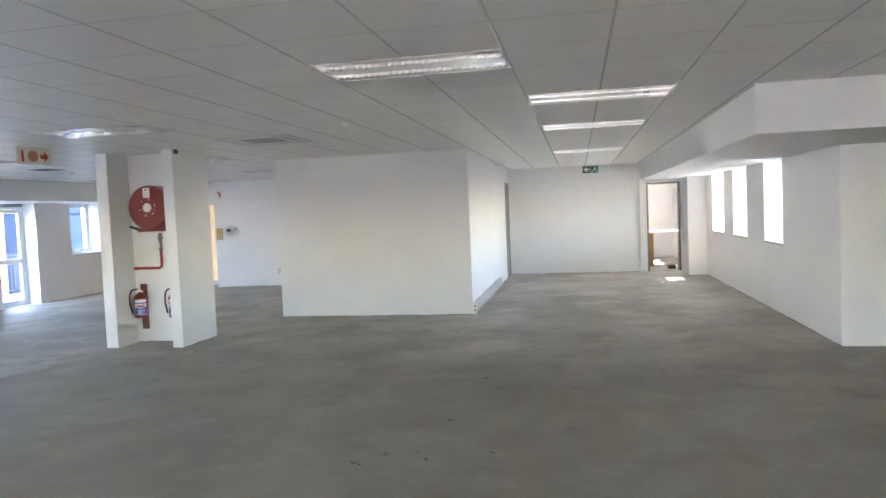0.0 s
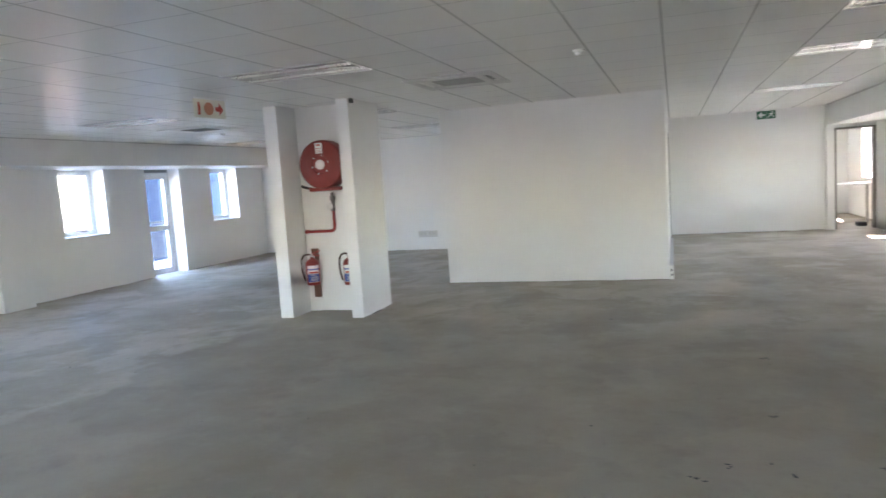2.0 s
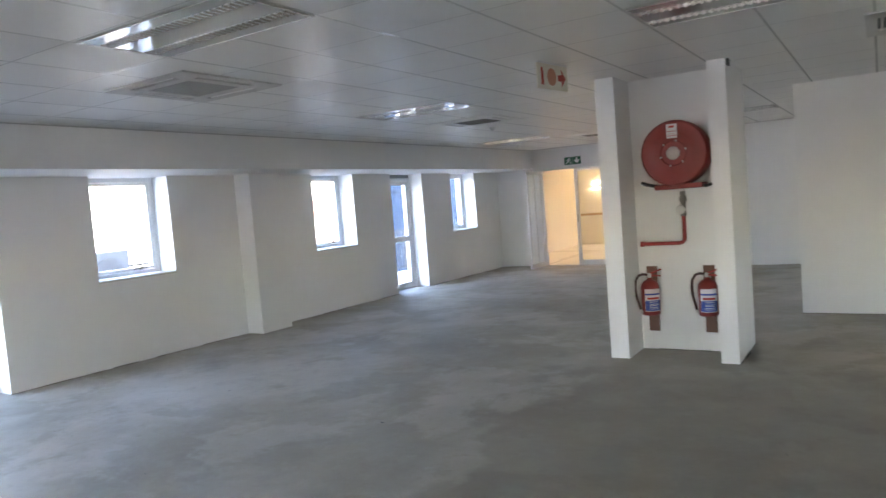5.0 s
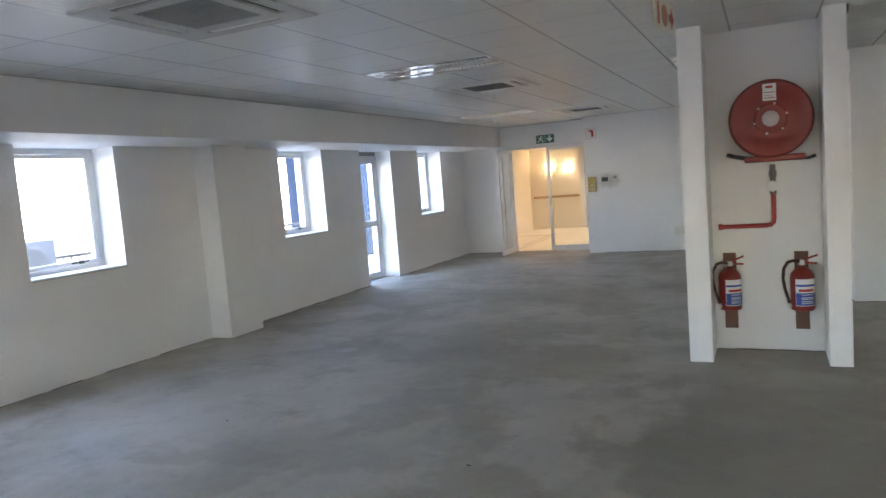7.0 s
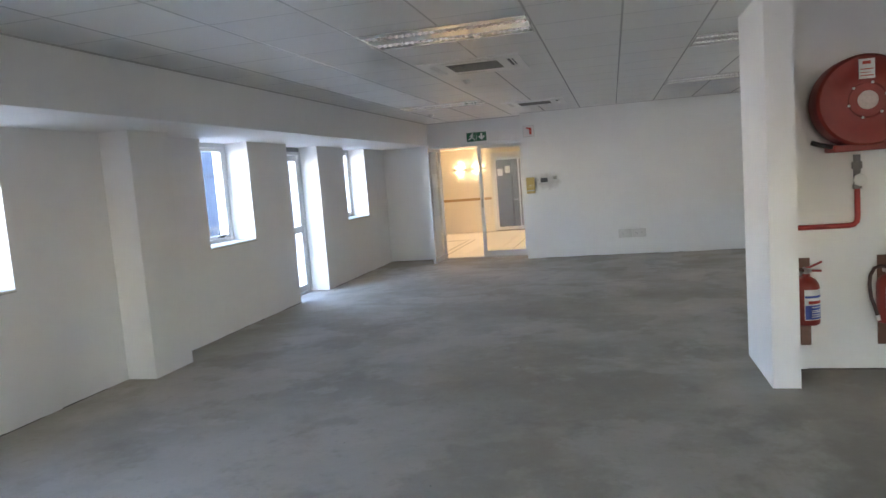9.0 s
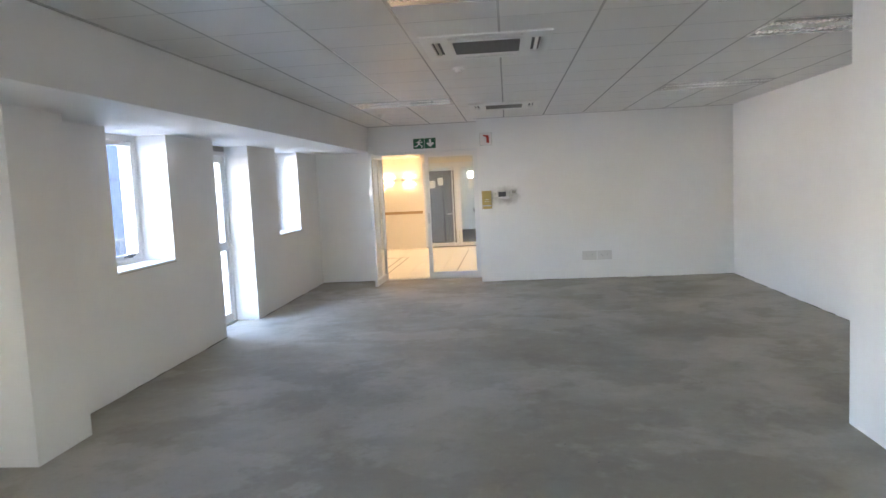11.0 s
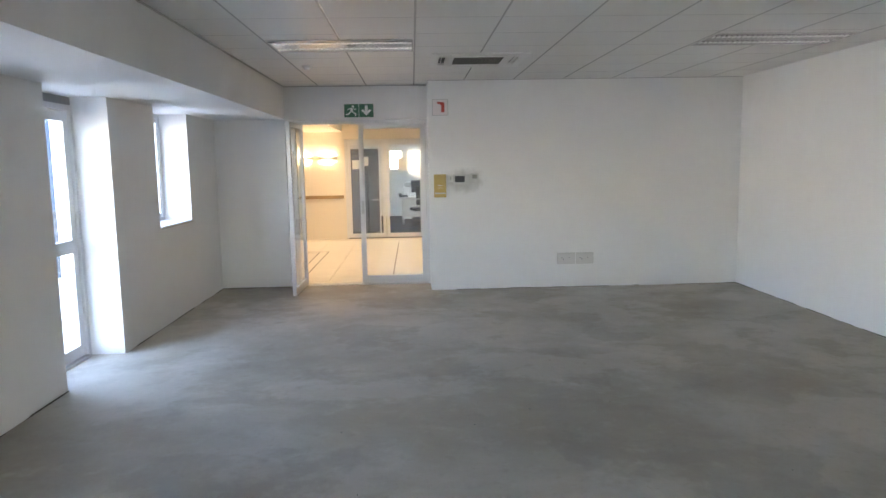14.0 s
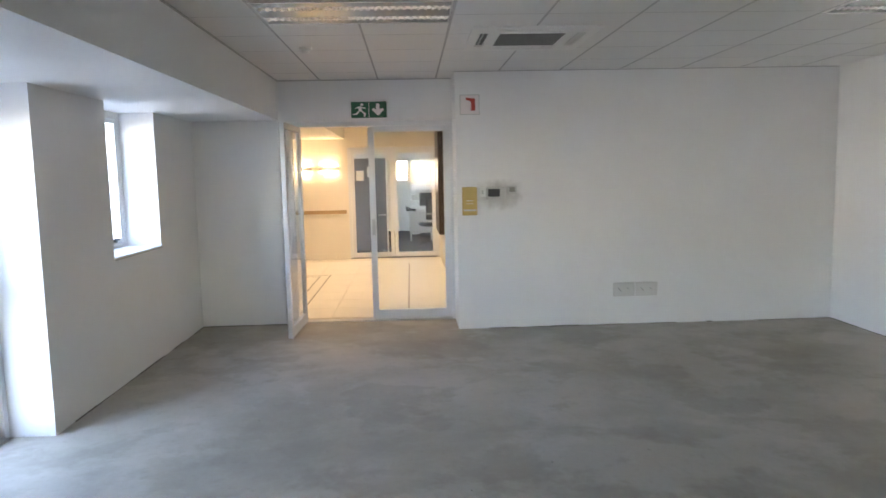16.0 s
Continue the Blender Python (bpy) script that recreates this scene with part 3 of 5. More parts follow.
def glazed_door(name, y0, y1, z1, x):
    ob = empty(name, pose(x, (y0 + y1) / 2, 0))
    w, t = (y1 - y0) / 2, 0.05
    part("door_frame", boxes((-0.045, 0.045, -w, -w + t, 0, z1 - 0.07), (-0.045, 0.045, w - t, w, 0, z1 - 0.07), (-0.045, 0.045, -w + t, w - t, z1 - 0.12, z1 - 0.07)), ALU, ob)
    part("head_strip", boxes((-0.03, 0.03, -w, w, z1 - 0.07, z1)), DOORGREY, ob, "grey gap strip over the frame")
    part("threshold", boxes((-0.06, 0.07, -w + t, w - t, 0.0, 0.018)), STEEL, ob)
    s, u, top = 0.085, t + 0.004, z1 - 0.124
    leaf = part("door_leaf", boxes((-0.022, 0.022, -w + u, -w + u + s, 0.022, top), (-0.022, 0.022, w - u - s, w - u, 0.022, top), (-0.022, 0.022, -w + u + s, w - u - s, top - s, top),
                                   (-0.022, 0.022, -w + u + s, w - u - s, 0.022, 0.022 + 0.1), (-0.022, 0.022, -w + u + s, w - u - s, 0.94, 1.05)), ALU, ob)
    for za, zb in ((0.122, 0.94), (1.05, top - s)):
        g = part("pane", boxes((-0.003, 0.003, -w + u + s, w - u - s, za, zb)), GLASS, leaf)
        g.visible_shadow = False
    bm = bmesh.new()
    box(bm, 0.022, 0.03, -w + u + 0.02, -w + u + 0.06, 0.92, 1.14)
    cyl(bm, (0.03, -w + u + 0.04, 1.06), (0.075, -w + u + 0.04, 1.06), 0.009, 10)
    cyl(bm, (0.07, -w + u + 0.035, 1.06), (0.07, -w + u + 0.15, 1.06), 0.009, 10)
    part("handle", bm, STEEL, leaf, "steel lever handle")
    return tagged(ob, "white aluminium glazed door to the balcony, closed", "door", kind="structure")


for i, (a, b) in enumerate(WEST_WINDOWS):
    window("window_%d" % (i + 1), a, b, SILL, SOFFIT, -12.93, 1, WEST)
for i, (a, b) in enumerate(EAST_WINDOWS):
    window("window_%d" % (i + 6), a, b, SILL, SOFFIT, EAST + 0.36, -1, EAST)
window("window_9", 20.6, 22.2, 1.0, SOFFIT, EAST + 0.36, -1, EAST)
for i, (a, b) in enumerate(WEST_DOORS):
    glazed_door("door_%d" % (i + 1), a, b, SOFFIT, -12.92)


# ---- glazed double door to the lobby ----
def lobby_door():
    x0, x1, h = -11.65, -9.742, 2.248
    ob = empty("door_4", pose(x0, 18.225, 0))
    w = x1 - x0
    part("door_frame", boxes((0, 0.125, -0.05, 0.05, 0, h), (w - 0.032, w, -0.05, 0.05, 0, h), (0.125, w - 0.032, -0.05, 0.05, h - 0.05, h)), ALU, ob)
    part("threshold", boxes((0.125, w - 0.032, -0.06, 0.06, 0.0, 0.014)), STEEL, ob)

    def leaf(name, lw):
        s, top = 0.066, h - 0.055
        b = [(0, s, -0.022, 0.022, 0.02, top), (lw - s, lw, -0.022, 0.022, 0.02, top), (s, lw - s, -0.022, 0.022, top - 0.06, top), (s, lw - s, -0.022, 0.022, 0.02, 0.12)]
        lf = part(name, boxes(*b), ALU, ob)
        g = part("pane", boxes((s, lw - s, -0.003, 0.003, 0.12, top - 0.06)), GLASS, lf)
        g.visible_shadow = False
        bm = bmesh.new()
        box(bm, lw - 0.055, lw - 0.02, -0.034, 0.034, 0.98, 1.16)
        part("lock", bm, STEEL, lf, "steel mortice lock plate")
        return lf

    lw = 0.86
    a = leaf("open_leaf", lw)
    a.matrix_local = pose(0.205, -0.03, 0, 0, 0, -92.0)
    tagged(a, "door leaf standing open")
    b = leaf("closed_leaf", 0.905)
    b.matrix_local = pose(w - 0.035, 0.0, 0, 0, 0, 180)
    bm = bmesh.new()
    for x, sg in ((0.96, 1),):
        for y in (-0.06,):
            cyl(bm, (x + 0.07, -0.022, 1.02), (x + 0.07, y, 1.02), 0.008, 8)
            cyl(bm, (x + 0.02, y, 1.02), (x + 0.2, y, 1.02), 0.01, 8)
    part("handle", bm, STEEL, b).matrix_local = b.matrix_local.inverted()
    bm = boxes((w * 0.72, w * 0.735, -0.03, -0.022, 0.02, 0.07))
    part("bolt", bm, DARKGREY, b).matrix_local = b.matrix_local.inverted()
    return tagged(ob, "white aluminium glazed double door with one leaf open", "door", kind="structure")


lobby_door()


# ---- the pillar and its fire gear ----
bm = boxes((-7.12, -6.94, 9.80, 10.70, 0, CEIL), (-6.10, -5.945, 9.80, 10.70, 0, CEIL), (-6.94, -6.10, 10.27, 10.70, 0, CEIL))
structure("pillar", bm, PAINT, "white plaster pillar with two wings round a niche", "pillar")
tagged(mesh_object("cable_bracket", boxes((-5.944, -5.925, 9.84, 9.93, 2.645, 2.70)), DARKGREY), "small dark bracket under the ceiling on the pillar", "bracket")
NICHE = 10.27


def hose_reel():
    cx, cz, front = -6.46, 1.935, 9.955
    ob = empty("fire_hose_reel", pose(cx, NICHE, cz))
    rot = Matrix.Rotation(radians(90), 4, "X")
    d = NICHE - front
    bm = bmesh.new()
    lathe(bm, [(0, 0.05), (0.26, 0.05), (0.29, 0.06), (0.305, 0.085), (0.308, 0.12), (0.308, d - 0.03), (0.302, d - 0.012), (0.288, d), (0.2, d - 0.002), (0.19, d + 0.004), (0.12, d + 0.004), (0.11, d - 0.003), (0, d - 0.003)], rot, 56)
    part("drum", bm, RED, ob, "red enamelled drum cover", True)
    bm = bmesh.new()
    lathe(bm, [(0, d - 0.003), (0.060, d - 0.003), (0.062, d + 0.012), (0.05, d + 0.02), (0.03, d + 0.022), (0.0, d + 0.022)], rot, 32)
    part("hub", bm, material("worn_hub_paint", (0.60, 0.50, 0.47), 0.5, vary=0.12, scale=40), ob, "pale pinkish round hub plate", True)
    for k in range(6):
        a = radians(k * 60 + 15)
        bm = bmesh.new()
        lathe(bm, [(0, d + 0.012), (0.006, d + 0.011), (0.009, d + 0.006), (0.009, d - 0.003)], rot, 10)
        b = part("bolt", bm, STEEL, ob, "", True)
        b.location = (0.118 * math.cos(a), 0, 0.118 * math.sin(a))
    lab = part("label", boxes((-0.052, 0.045, -d - 0.008, -d - 0.002, 0.14, 0.27)), LABEL, ob, "white instruction sticker")
    part("print", boxes((-0.03, 0.02, -d - 0.0095, -d - 0.0081, 0.235, 0.255), (-0.042, 0.036, -d - 0.0095, -d - 0.0081, 0.200, 0.206), (-0.042, 0.036, -d - 0.0095, -d - 0.0081, 0.158, 0.164),
                        (-0.042, 0.02, -d - 0.0095, -d - 0.0081, 0.178, 0.182)), REDINK, lab)
    # guide and foot under the drum
    bm = bmesh.new()
    soft_box(bm, -0.20, 0.24, -d + 0.02, -0.05, -0.335, -0.285, 0.012)
    part("guide_tray", bm, RED, ob)
    part("wall_bracket", boxes((-0.06, 0.06, -0.06, 0, -0.30, 0.30)), RED, ob)
    bm = bmesh.new()
    tube(bm, [(-0.16, -0.24, -0.30), (-0.22, -0.25, -0.29), (-0.28, -0.25, -0.275), (-0.33, -0.25, -0.255)], 0.017, 10)
    part("nozzle", bm, BLACK, ob, "black hose nozzle", True)
    bm = bmesh.new()
    tube(bm, [(0.2, -0.22, -0.315), (0.26, -0.23, -0.325), (0.31, -0.22, -0.31)], 0.014, 10)
    part("hose_end", bm, BLACK, ob, "", True)
    return tagged(ob, "red fire hose reel mounted in the pillar niche", "hose reel")


hose_reel()


def standpipe():
    ob = empty("fire_supply_pipe", pose(-6.455, NICHE - 0.07, 1.075))
    bm = bmesh.new()
    tube(bm, [(-0.40, 0, 0), (-0.06, 0, 0), (-0.025, 0, 0.006), (-0.006, 0, 0.025), (0, 0, 0.06), (0, 0, 0.27)], 0.019, 14)
    part("pipe", bm, REDPIPE, ob, "red painted water pipe", True)
    bm = bmesh.new()
    cyl(bm, (-0.43, 0, 0), (-0.395, 0, 0), 0.026, 14)
    cyl(bm, (-0.41, 0, 0), (-0.41, 0.07, 0), 0.019, 14)
    part("elbow", bm, REDPIPE, ob, "", True)
    bm = bmesh.new()
    cyl(bm, (0, 0, 0.27), (0, 0, 0.50), 0.023, 14)
    cyl(bm, (0, 0, 0.40), (0, 0, 0.45), 0.034, 6)
    cyl(bm, (0, 0, 0.26), (0, 0, 0.29), 0.030, 6)
    part("valve_body", bm, FRAMEBROWN, ob, "dark brass stop valve", True)
    bm = bmesh.new()
    cyl(bm, (-0.005, -0.02, 0.325), (-0.005, -0.06, 0.325), 0.012, 10)
    lathe(bm, [(0, 0.062), (0.03, 0.062), (0.042, 0.068), (0.046, 0.08), (0.042, 0.092), (0.03, 0.098), (0, 0.098)], Matrix.Translation((-0.005, 0, 0.325)) @ Matrix.Rotation(radians(90), 4, "X"), 8)
    part("valve_handwheel", bm, LABEL, ob, "white valve handwheel", True)
    return tagged(ob, "red fire water pipe with a stop valve below the reel", "pipe")


standpipe()


def extinguisher(cx, turn, label, second=False):
    board = mesh_object("extinguisher_backboard", boxes((cx - 0.052, cx + 0.052, NICHE - 0.012, NICHE, 0.19, 0.845)), BROWN)
    tagged(board, "narrow brown backboard screwed in the niche", "backboard", "extinguisher backboards")
    R = 0.09
    ob = empty("fire_extinguisher", pose(cx, NICHE - 0.013 - R, 0.372, 0, 0, turn))
    bm = bmesh.new()
    lathe(bm, [(0, 0.0), (R - 0.014, 0.0), (R - 0.003, 0.008), (R, 0.022), (R, 0.275), (R - 0.008, 0.305), (R - 0.028, 0.332), (0.035, 0.348), (0.024, 0.353), (0.024, 0.372), (0, 0.372)], None, 32)
    part("cylinder", bm, RED, ob, "red enamelled cylinder", True)
    bm = bmesh.new()
    cyl(bm, (0, 0, 0.368), (0, 0, 0.405), 0.02, 12)
    box(bm, -0.013, 0.013, -0.034, 0.02, 0.385, 0.415)
    cyl(bm, (0, -0.034, 0.395), (0, -0.052, 0.395), 0.016, 14)
    part("valve", bm, STEEL, ob, "", True)
    bm = bmesh.new()
    tube(bm, [(0, -0.01, 0.412), (0.03, -0.012, 0.42), (0.115, -0.014, 0.452)], 0.008, 8)
    tube(bm, [(0, -0.01, 0.395), (0.03, -0.012, 0.392), (0.11, -0.014, 0.385)], 0.008, 8)
    part("handle", bm, REDPIPE, ob, "red squeeze handle", True)
    bm = bmesh.new()
    tube(bm, [(-0.015, 0, 0.397), (-0.06, -0.005, 0.408), (-0.105, -0.01, 0.395), (-0.135, -0.014, 0.345), (-0.142, -0.02, 0.27), (-0.134, -0.026, 0.19), (-0.115, -0.034, 0.12), (-0.1, -0.04, 0.06)], 0.0125, 10)
    part("hose", bm, HOSE, ob, "dark brown rubber hose", True)
    n = 12

    def band(bm, r, a0, a1, z0, z1):
        ring = [[bm.verts.new((r * math.cos(radians(a0 + (a1 - a0) * i / n)), r * math.sin(radians(a0 + (a1 - a0) * i / n)), z)) for i in range(n + 1)] for z in (z0, z1)]
        for i in range(n):
            bm.faces.new((ring[0][i], ring[0][i + 1], ring[1][i + 1], ring[1][i]))

    bm = bmesh.new()
    band(bm, R + 0.001, -128, -22, 0.045, 0.265)
    lab = part("label", bm, LABEL, ob, "white and blue instruction label", True)
    for z0, z1 in ((0.05, 0.152), (0.205, 0.222)):
        bm = bmesh.new()
        band(bm, R + 0.0018, -126, -24, z0, z1)
        part("blue_print", bm, BLUE, lab, "blue printed field", True)
    for z0 in (0.066, 0.081, 0.1, 0.112, 0.135):
        bm = bmesh.new()
        band(bm, R + 0.0024, -100, -42, z0, z0 + 0.005)
        part("text_bar", bm, LABEL, lab, "", True)
    bm = bmesh.new()
    band(bm, R + 0.0018, -112, -38, 0.162, 0.184)
    part("red_print", bm, REDINK, lab, "red printed bar", True)
    bm = bmesh.new()
    cyl(bm, (-0.1, -0.04, 0.062), (-0.094, -0.043, 0.025), 0.015, 10)
    part("nozzle", bm, LABEL, ob, "", True)
    part("hanger", boxes((-0.02, 0.02, 0.02, R, 0.355, 0.38)), STEEL, ob)
    return tagged(ob, label, "extinguisher", "fire extinguishers in the niche")


extinguisher(-6.81, 18, "red fire extinguisher hung beside the niche wing")
extinguisher(-6.262, 2, "red fire extinguisher hung below the reel valve")

# ---- signs ----

def running_mark(bm, m, y):
    prism(bm, disc_pts(0.62, 0.82, 0.085, 14), y - 0.001, y, m)
    for pts in ([(0.40, 0.70), (0.58, 0.74), (0.62, 0.44), (0.44, 0.42)], [(0.20, 0.56), (0.26, 0.62), (0.46, 0.72), (0.44, 0.62)], [(0.56, 0.68), (0.62, 0.60), (0.84, 0.56), (0.84, 0.64)],
                [(0.46, 0.46), (0.60, 0.44), (0.80, 0.30), (0.74, 0.22)], [(0.78, 0.30), (0.86, 0.26), (0.78, 0.06), (0.70, 0.10)], [(0.44, 0.46), (0.50, 0.40), (0.34, 0.22), (0.26, 0.30)], [(0.32, 0.28), (0.34, 0.20), (0.10, 0.18), (0.10, 0.26)]):
        prism(bm, pts, y - 0.001, y, m)


def arrow_mark(bm, m, y, way):
    pts = [(0.5, 0.12), (0.86, 0.5), (0.74, 0.62), (0.6, 0.48), (0.6, 0.88), (0.4, 0.88), (0.4, 0.48), (0.26, 0.62), (0.14, 0.5)]
    if way == "left":
        pts = [(z, x) for x, z in pts]
    if way == "right":
        pts = [(1 - z, x) for x, z in pts]
    prism(bm, pts, y - 0.001, y, m)


def exit_sign(x0, x1, z0, z1, wall_y, order, way, label):
    ob = empty("exit_sign", pose(x0, wall_y, z0))
    w, h = x1 - x0, z1 - z0
    part("plate", boxes((0, w, -0.012, 0, 0, h)), SIGNWHITE, ob)
    half = (w - 0.018) / 2
    for k, what in enumerate(order):
        xa = 0.006 + k * (half + 0.006)
        p = part("field", boxes((xa, xa + half, -0.0145, -0.0121, 0.006, h - 0.006)), GREEN, ob, "green field")
        bm = bmesh.new()
        m = Matrix.Translation((xa, 0, 0.006)) @ Matrix.Diagonal((half, 1, h - 0.012, 1))
        if what == "run":
            running_mark(bm, m, -0.0146)
        else:
            arrow_mark(bm, m, -0.0146, way)
        part("symbol", bm, SIGNWHITE, p)
    return tagged(ob, label, "sign")


exit_sign(-10.855, -10.455, 2.275, 2.46, 18.12, ("run", "arrow"), "down", "green and white exit sign over the glazed door")
exit_sign(-0.46, -0.065, 2.50, 2.70 - 0.012, 19.13, ("arrow", "run"), "left", "green and white exit sign on the passage end wall")


def reel_sign():
    ob = empty("fire_equipment_sign", pose(-9.692, 17.63, 2.255))
    part("plate", boxes((0, 0.205, -0.006, 0, 0, 0.205)), GREYPLASTIC, ob, "grey edged plate")
    part("face", boxes((0.008, 0.197, -0.0075, -0.0061, 0.008, 0.197)), material("sign_blush", (0.80, 0.74, 0.73), 0.4), ob, "pinkish white face")
    bm = bmesh.new()
    prism(bm, [(0.065, 0.15), (0.065, 0.175), (0.105, 0.168), (0.15, 0.165), (0.158, 0.155), (0.158, 0.04), (0.115, 0.04), (0.115, 0.13), (0.10, 0.142)], -0.009, -0.0076)
    part("symbol", bm, REDINK, ob, "red symbol")
    return tagged(ob, "white sign with a red symbol on the wall", "sign")


reel_sign()


def hanging_sign():
    """Hangs from the ceiling, facing the open floor."""
    L, H = 0.46, 0.20
    ob = empty("hanging_fire_sign", pose(-7.1, 8.43, CEIL - 0.012 - H, 0, 0, 82))
    part("plate", boxes((0, L, -0.006, 0.006, 0, H)), CREAM, ob, "cream plastic plate")
    part("channel", boxes((-0.004, L + 0.004, -0.012, 0.012, H, H + 0.014)), ALU, ob)
    bm = bmesh.new()
    prism(bm, [(0.05, 0.03), (0.085, 0.03), (0.085, 0.135), (0.075, 0.15), (0.08, 0.165), (0.06, 0.17), (0.05, 0.15)], -0.008, -0.0061)
    part("extinguisher_symbol", bm, REDINK, ob)
    bm = bmesh.new()
    prism(bm, disc_pts(0.21, 0.10, 0.07, 28), -0.008, -0.0061)
    part("reel_symbol", bm, material("faded_red_print", (0.52, 0.22, 0.13), 0.45), ob)
    bm = bmesh.new()
    prism(bm, [(0.31, 0.075), (0.365, 0.075), (0.365, 0.03), (0.43, 0.10), (0.365, 0.17), (0.365, 0.125), (0.31, 0.125)], -0.008, -0.0061)
    part("arrow", bm, REDINK, ob)
    return tagged(ob, "cream hanging sign with red fire equipment symbols", "sign")


hanging_sign()


# ---- wall fittings by the lobby door ----
def wall_fittings():
    y = 17.63
    ob = empty("call_point_box", pose(-9.685, y, 1.215))
    bm = bmesh.new()
    soft_box(bm, 0, 0.155, -0.05, 0, 0, 0.295, 0.006)
    part("case", bm, YELLOW, ob, "yellow enamelled case")
    part("slot", boxes((0.012, 0.143, -0.056, -0.0502, 0.045, 0.062)), STEEL, ob)
    part("print", boxes((0.045, 0.11, -0.0515, -0.0502, 0.15, 0.156), (0.04, 0.115, -0.0515, -0.0502, 0.12, 0.124)), LABEL, ob)
    tagged(ob, "yellow metal break-glass box on the wall", "call point")
    ob = empty("light_switch", pose(-9.50, y, 1.405))
    bm = bmesh.new()
    soft_box(bm, 0, 0.062, -0.012, 0, 0, 0.10, 0.004)
    part("plate", bm, SIGNWHITE, ob)
    part("rocker", boxes((0.022, 0.04, -0.018, -0.0121, 0.03, 0.07)), GREYPLASTIC, ob)
    tagged(ob, "small white wall switch beside the yellow box", "switch")
    ob = empty("alarm_keypad", pose(-9.43, y, 1.375))
    bm = bmesh.new()
    soft_box(bm, 0, 0.2, -0.03, 0, 0, 0.125, 0.008)
    part("case", bm, GREYPLASTIC, ob, "grey plastic case")
    part("screen", boxes((0.015, 0.14, -0.033, -0.0301, 0.03, 0.11)), DARKGREY, ob, "dark display")
    bm = bmesh.new()
    tube(bm, [(0.07, -0.012, 0.0), (0.075, -0.014, -0.03), (0.09, -0.013, -0.035), (0.1, -0.012, 0.0)], 0.0025, 6)
    part("wire", bm, GREYPLASTIC, ob, "", True)
    tagged(ob, "grey alarm keypad with a loose wire", "keypad")
    ob = empty("junction_box", pose(-9.21, y, 1.43))
    bm = bmesh.new()
    soft_box(bm, 0, 0.1, -0.022, 0, 0, 0.085, 0.004)
    part("case", bm, GREYPLASTIC, ob)
    part("cover", boxes((0.02, 0.08, -0.026, -0.0221, 0.02, 0.07)), material("tarnished_cover", (0.30, 0.29, 0.27), 0.5), ob)
    tagged(ob, "small grey junction box beside the keypad", "junction box")
    # twin sockets low on the wall
    for k, x in enumerate((-8.08, -7.835)):
        ob = empty("wall_socket", pose(x, y, 0.305))
        bm = bmesh.new()
        soft_box(bm, 0, 0.235, -0.013, 0, 0, 0.15, 0.005)
        part("plate", bm, material("socket_plastic_%s" % "ab"[k], (0.62, 0.61, 0.59), 0.45), ob, "grey-white plastic plate")
        part("pin_holes", boxes((0.055, 0.065, -0.0135, -0.0131, 0.08, 0.09), (0.075, 0.085, -0.0135, -0.0131, 0.06, 0.07), (0.155, 0.165, -0.0135, -0.0131, 0.08, 0.09)), DARKGREY, ob)
        tagged(ob, "grey-white double socket plate low on the wall", "socket", "sockets by the lobby door")


wall_fittings()


# ---- ceiling fittings ----
GRILLE = material("grille_plastic", (0.16, 0.16, 0.155), 0.5)


GRILLE_PALE = material("pale_grille_plastic", (0.33, 0.33, 0.32), 0.5)


def cassette(cx, cy, label, fascia=None, grille=None):
    """A four-way cassette: flat fascia, sunk middle grille and four sunk slots with flaps."""
    ob = empty("ceiling_air_conditioner", pose(cx, cy, CEIL))
    bm = bmesh.new()
    rects = [(-0.475, 0.475, -0.475, 0.475)]
    for h in ((-0.25, 0.25, -0.25, 0.25), (-0.27, 0.27, -0.40, -0.335), (-0.27, 0.27, 0.335, 0.40), (-0.40, -0.335, -0.27, 0.27), (0.335, 0.40, -0.27, 0.27)):
        rects = cut(rects, h)
    for a, b, c, d in rects:
        box(bm, a, b, c, d, -0.014, -0.001)
    bmesh.ops.remove_doubles(bm, verts=bm.verts, dist=1e-4)
    part("panel", bm, fascia or SIGNWHITE, ob, "plastic fascia")
    part("backing", boxes((-0.43, 0.43, -0.43, 0.43, 0.03, 0.05)), DARKGREY, ob)
    for k in range(14):
        y = -0.235 + k * 0.036
        part("grille_slat", boxes((-0.249, 0.249, y - 0.007, y + 0.007, -0.012, 0.008)), grille or GRILLE, ob)
    for k in range(4):
        f = part("flap", boxes((-0.265, 0.265, -0.013, 0.013, -0.002, 0.002)), SIGNWHITE, ob)
        f.matrix_local = Matrix.Rotation(radians(90 * k), 4, "Z") @ pose(0, (-0.39, -0.372, -0.372, -0.372)[k], -0.004, (88, 30, 20, 65)[k], 0, 0)
    return tagged(ob, label, "air conditioner", "ceiling cassettes")


cassette(-9.27, 15.93, "white ceiling cassette air conditioner near the lobby door")
cassette(-9.38, 11.55, "white ceiling cassette air conditioner with dark grille")
cassette(-9.38, 6.98, "grey dusty ceiling cassette air conditioner", material("dusty_plastic", (0.56, 0.55, 0.53), 0.6, vary=0.08, scale=6), GRILLE_PALE)
cassette(-4.42, 9.42, "grey-white ceiling cassette air conditioner before the partitioned block", material("aged_plastic", (0.60, 0.595, 0.58), 0.5, vary=0.05, scale=6), GRILLE_PALE)


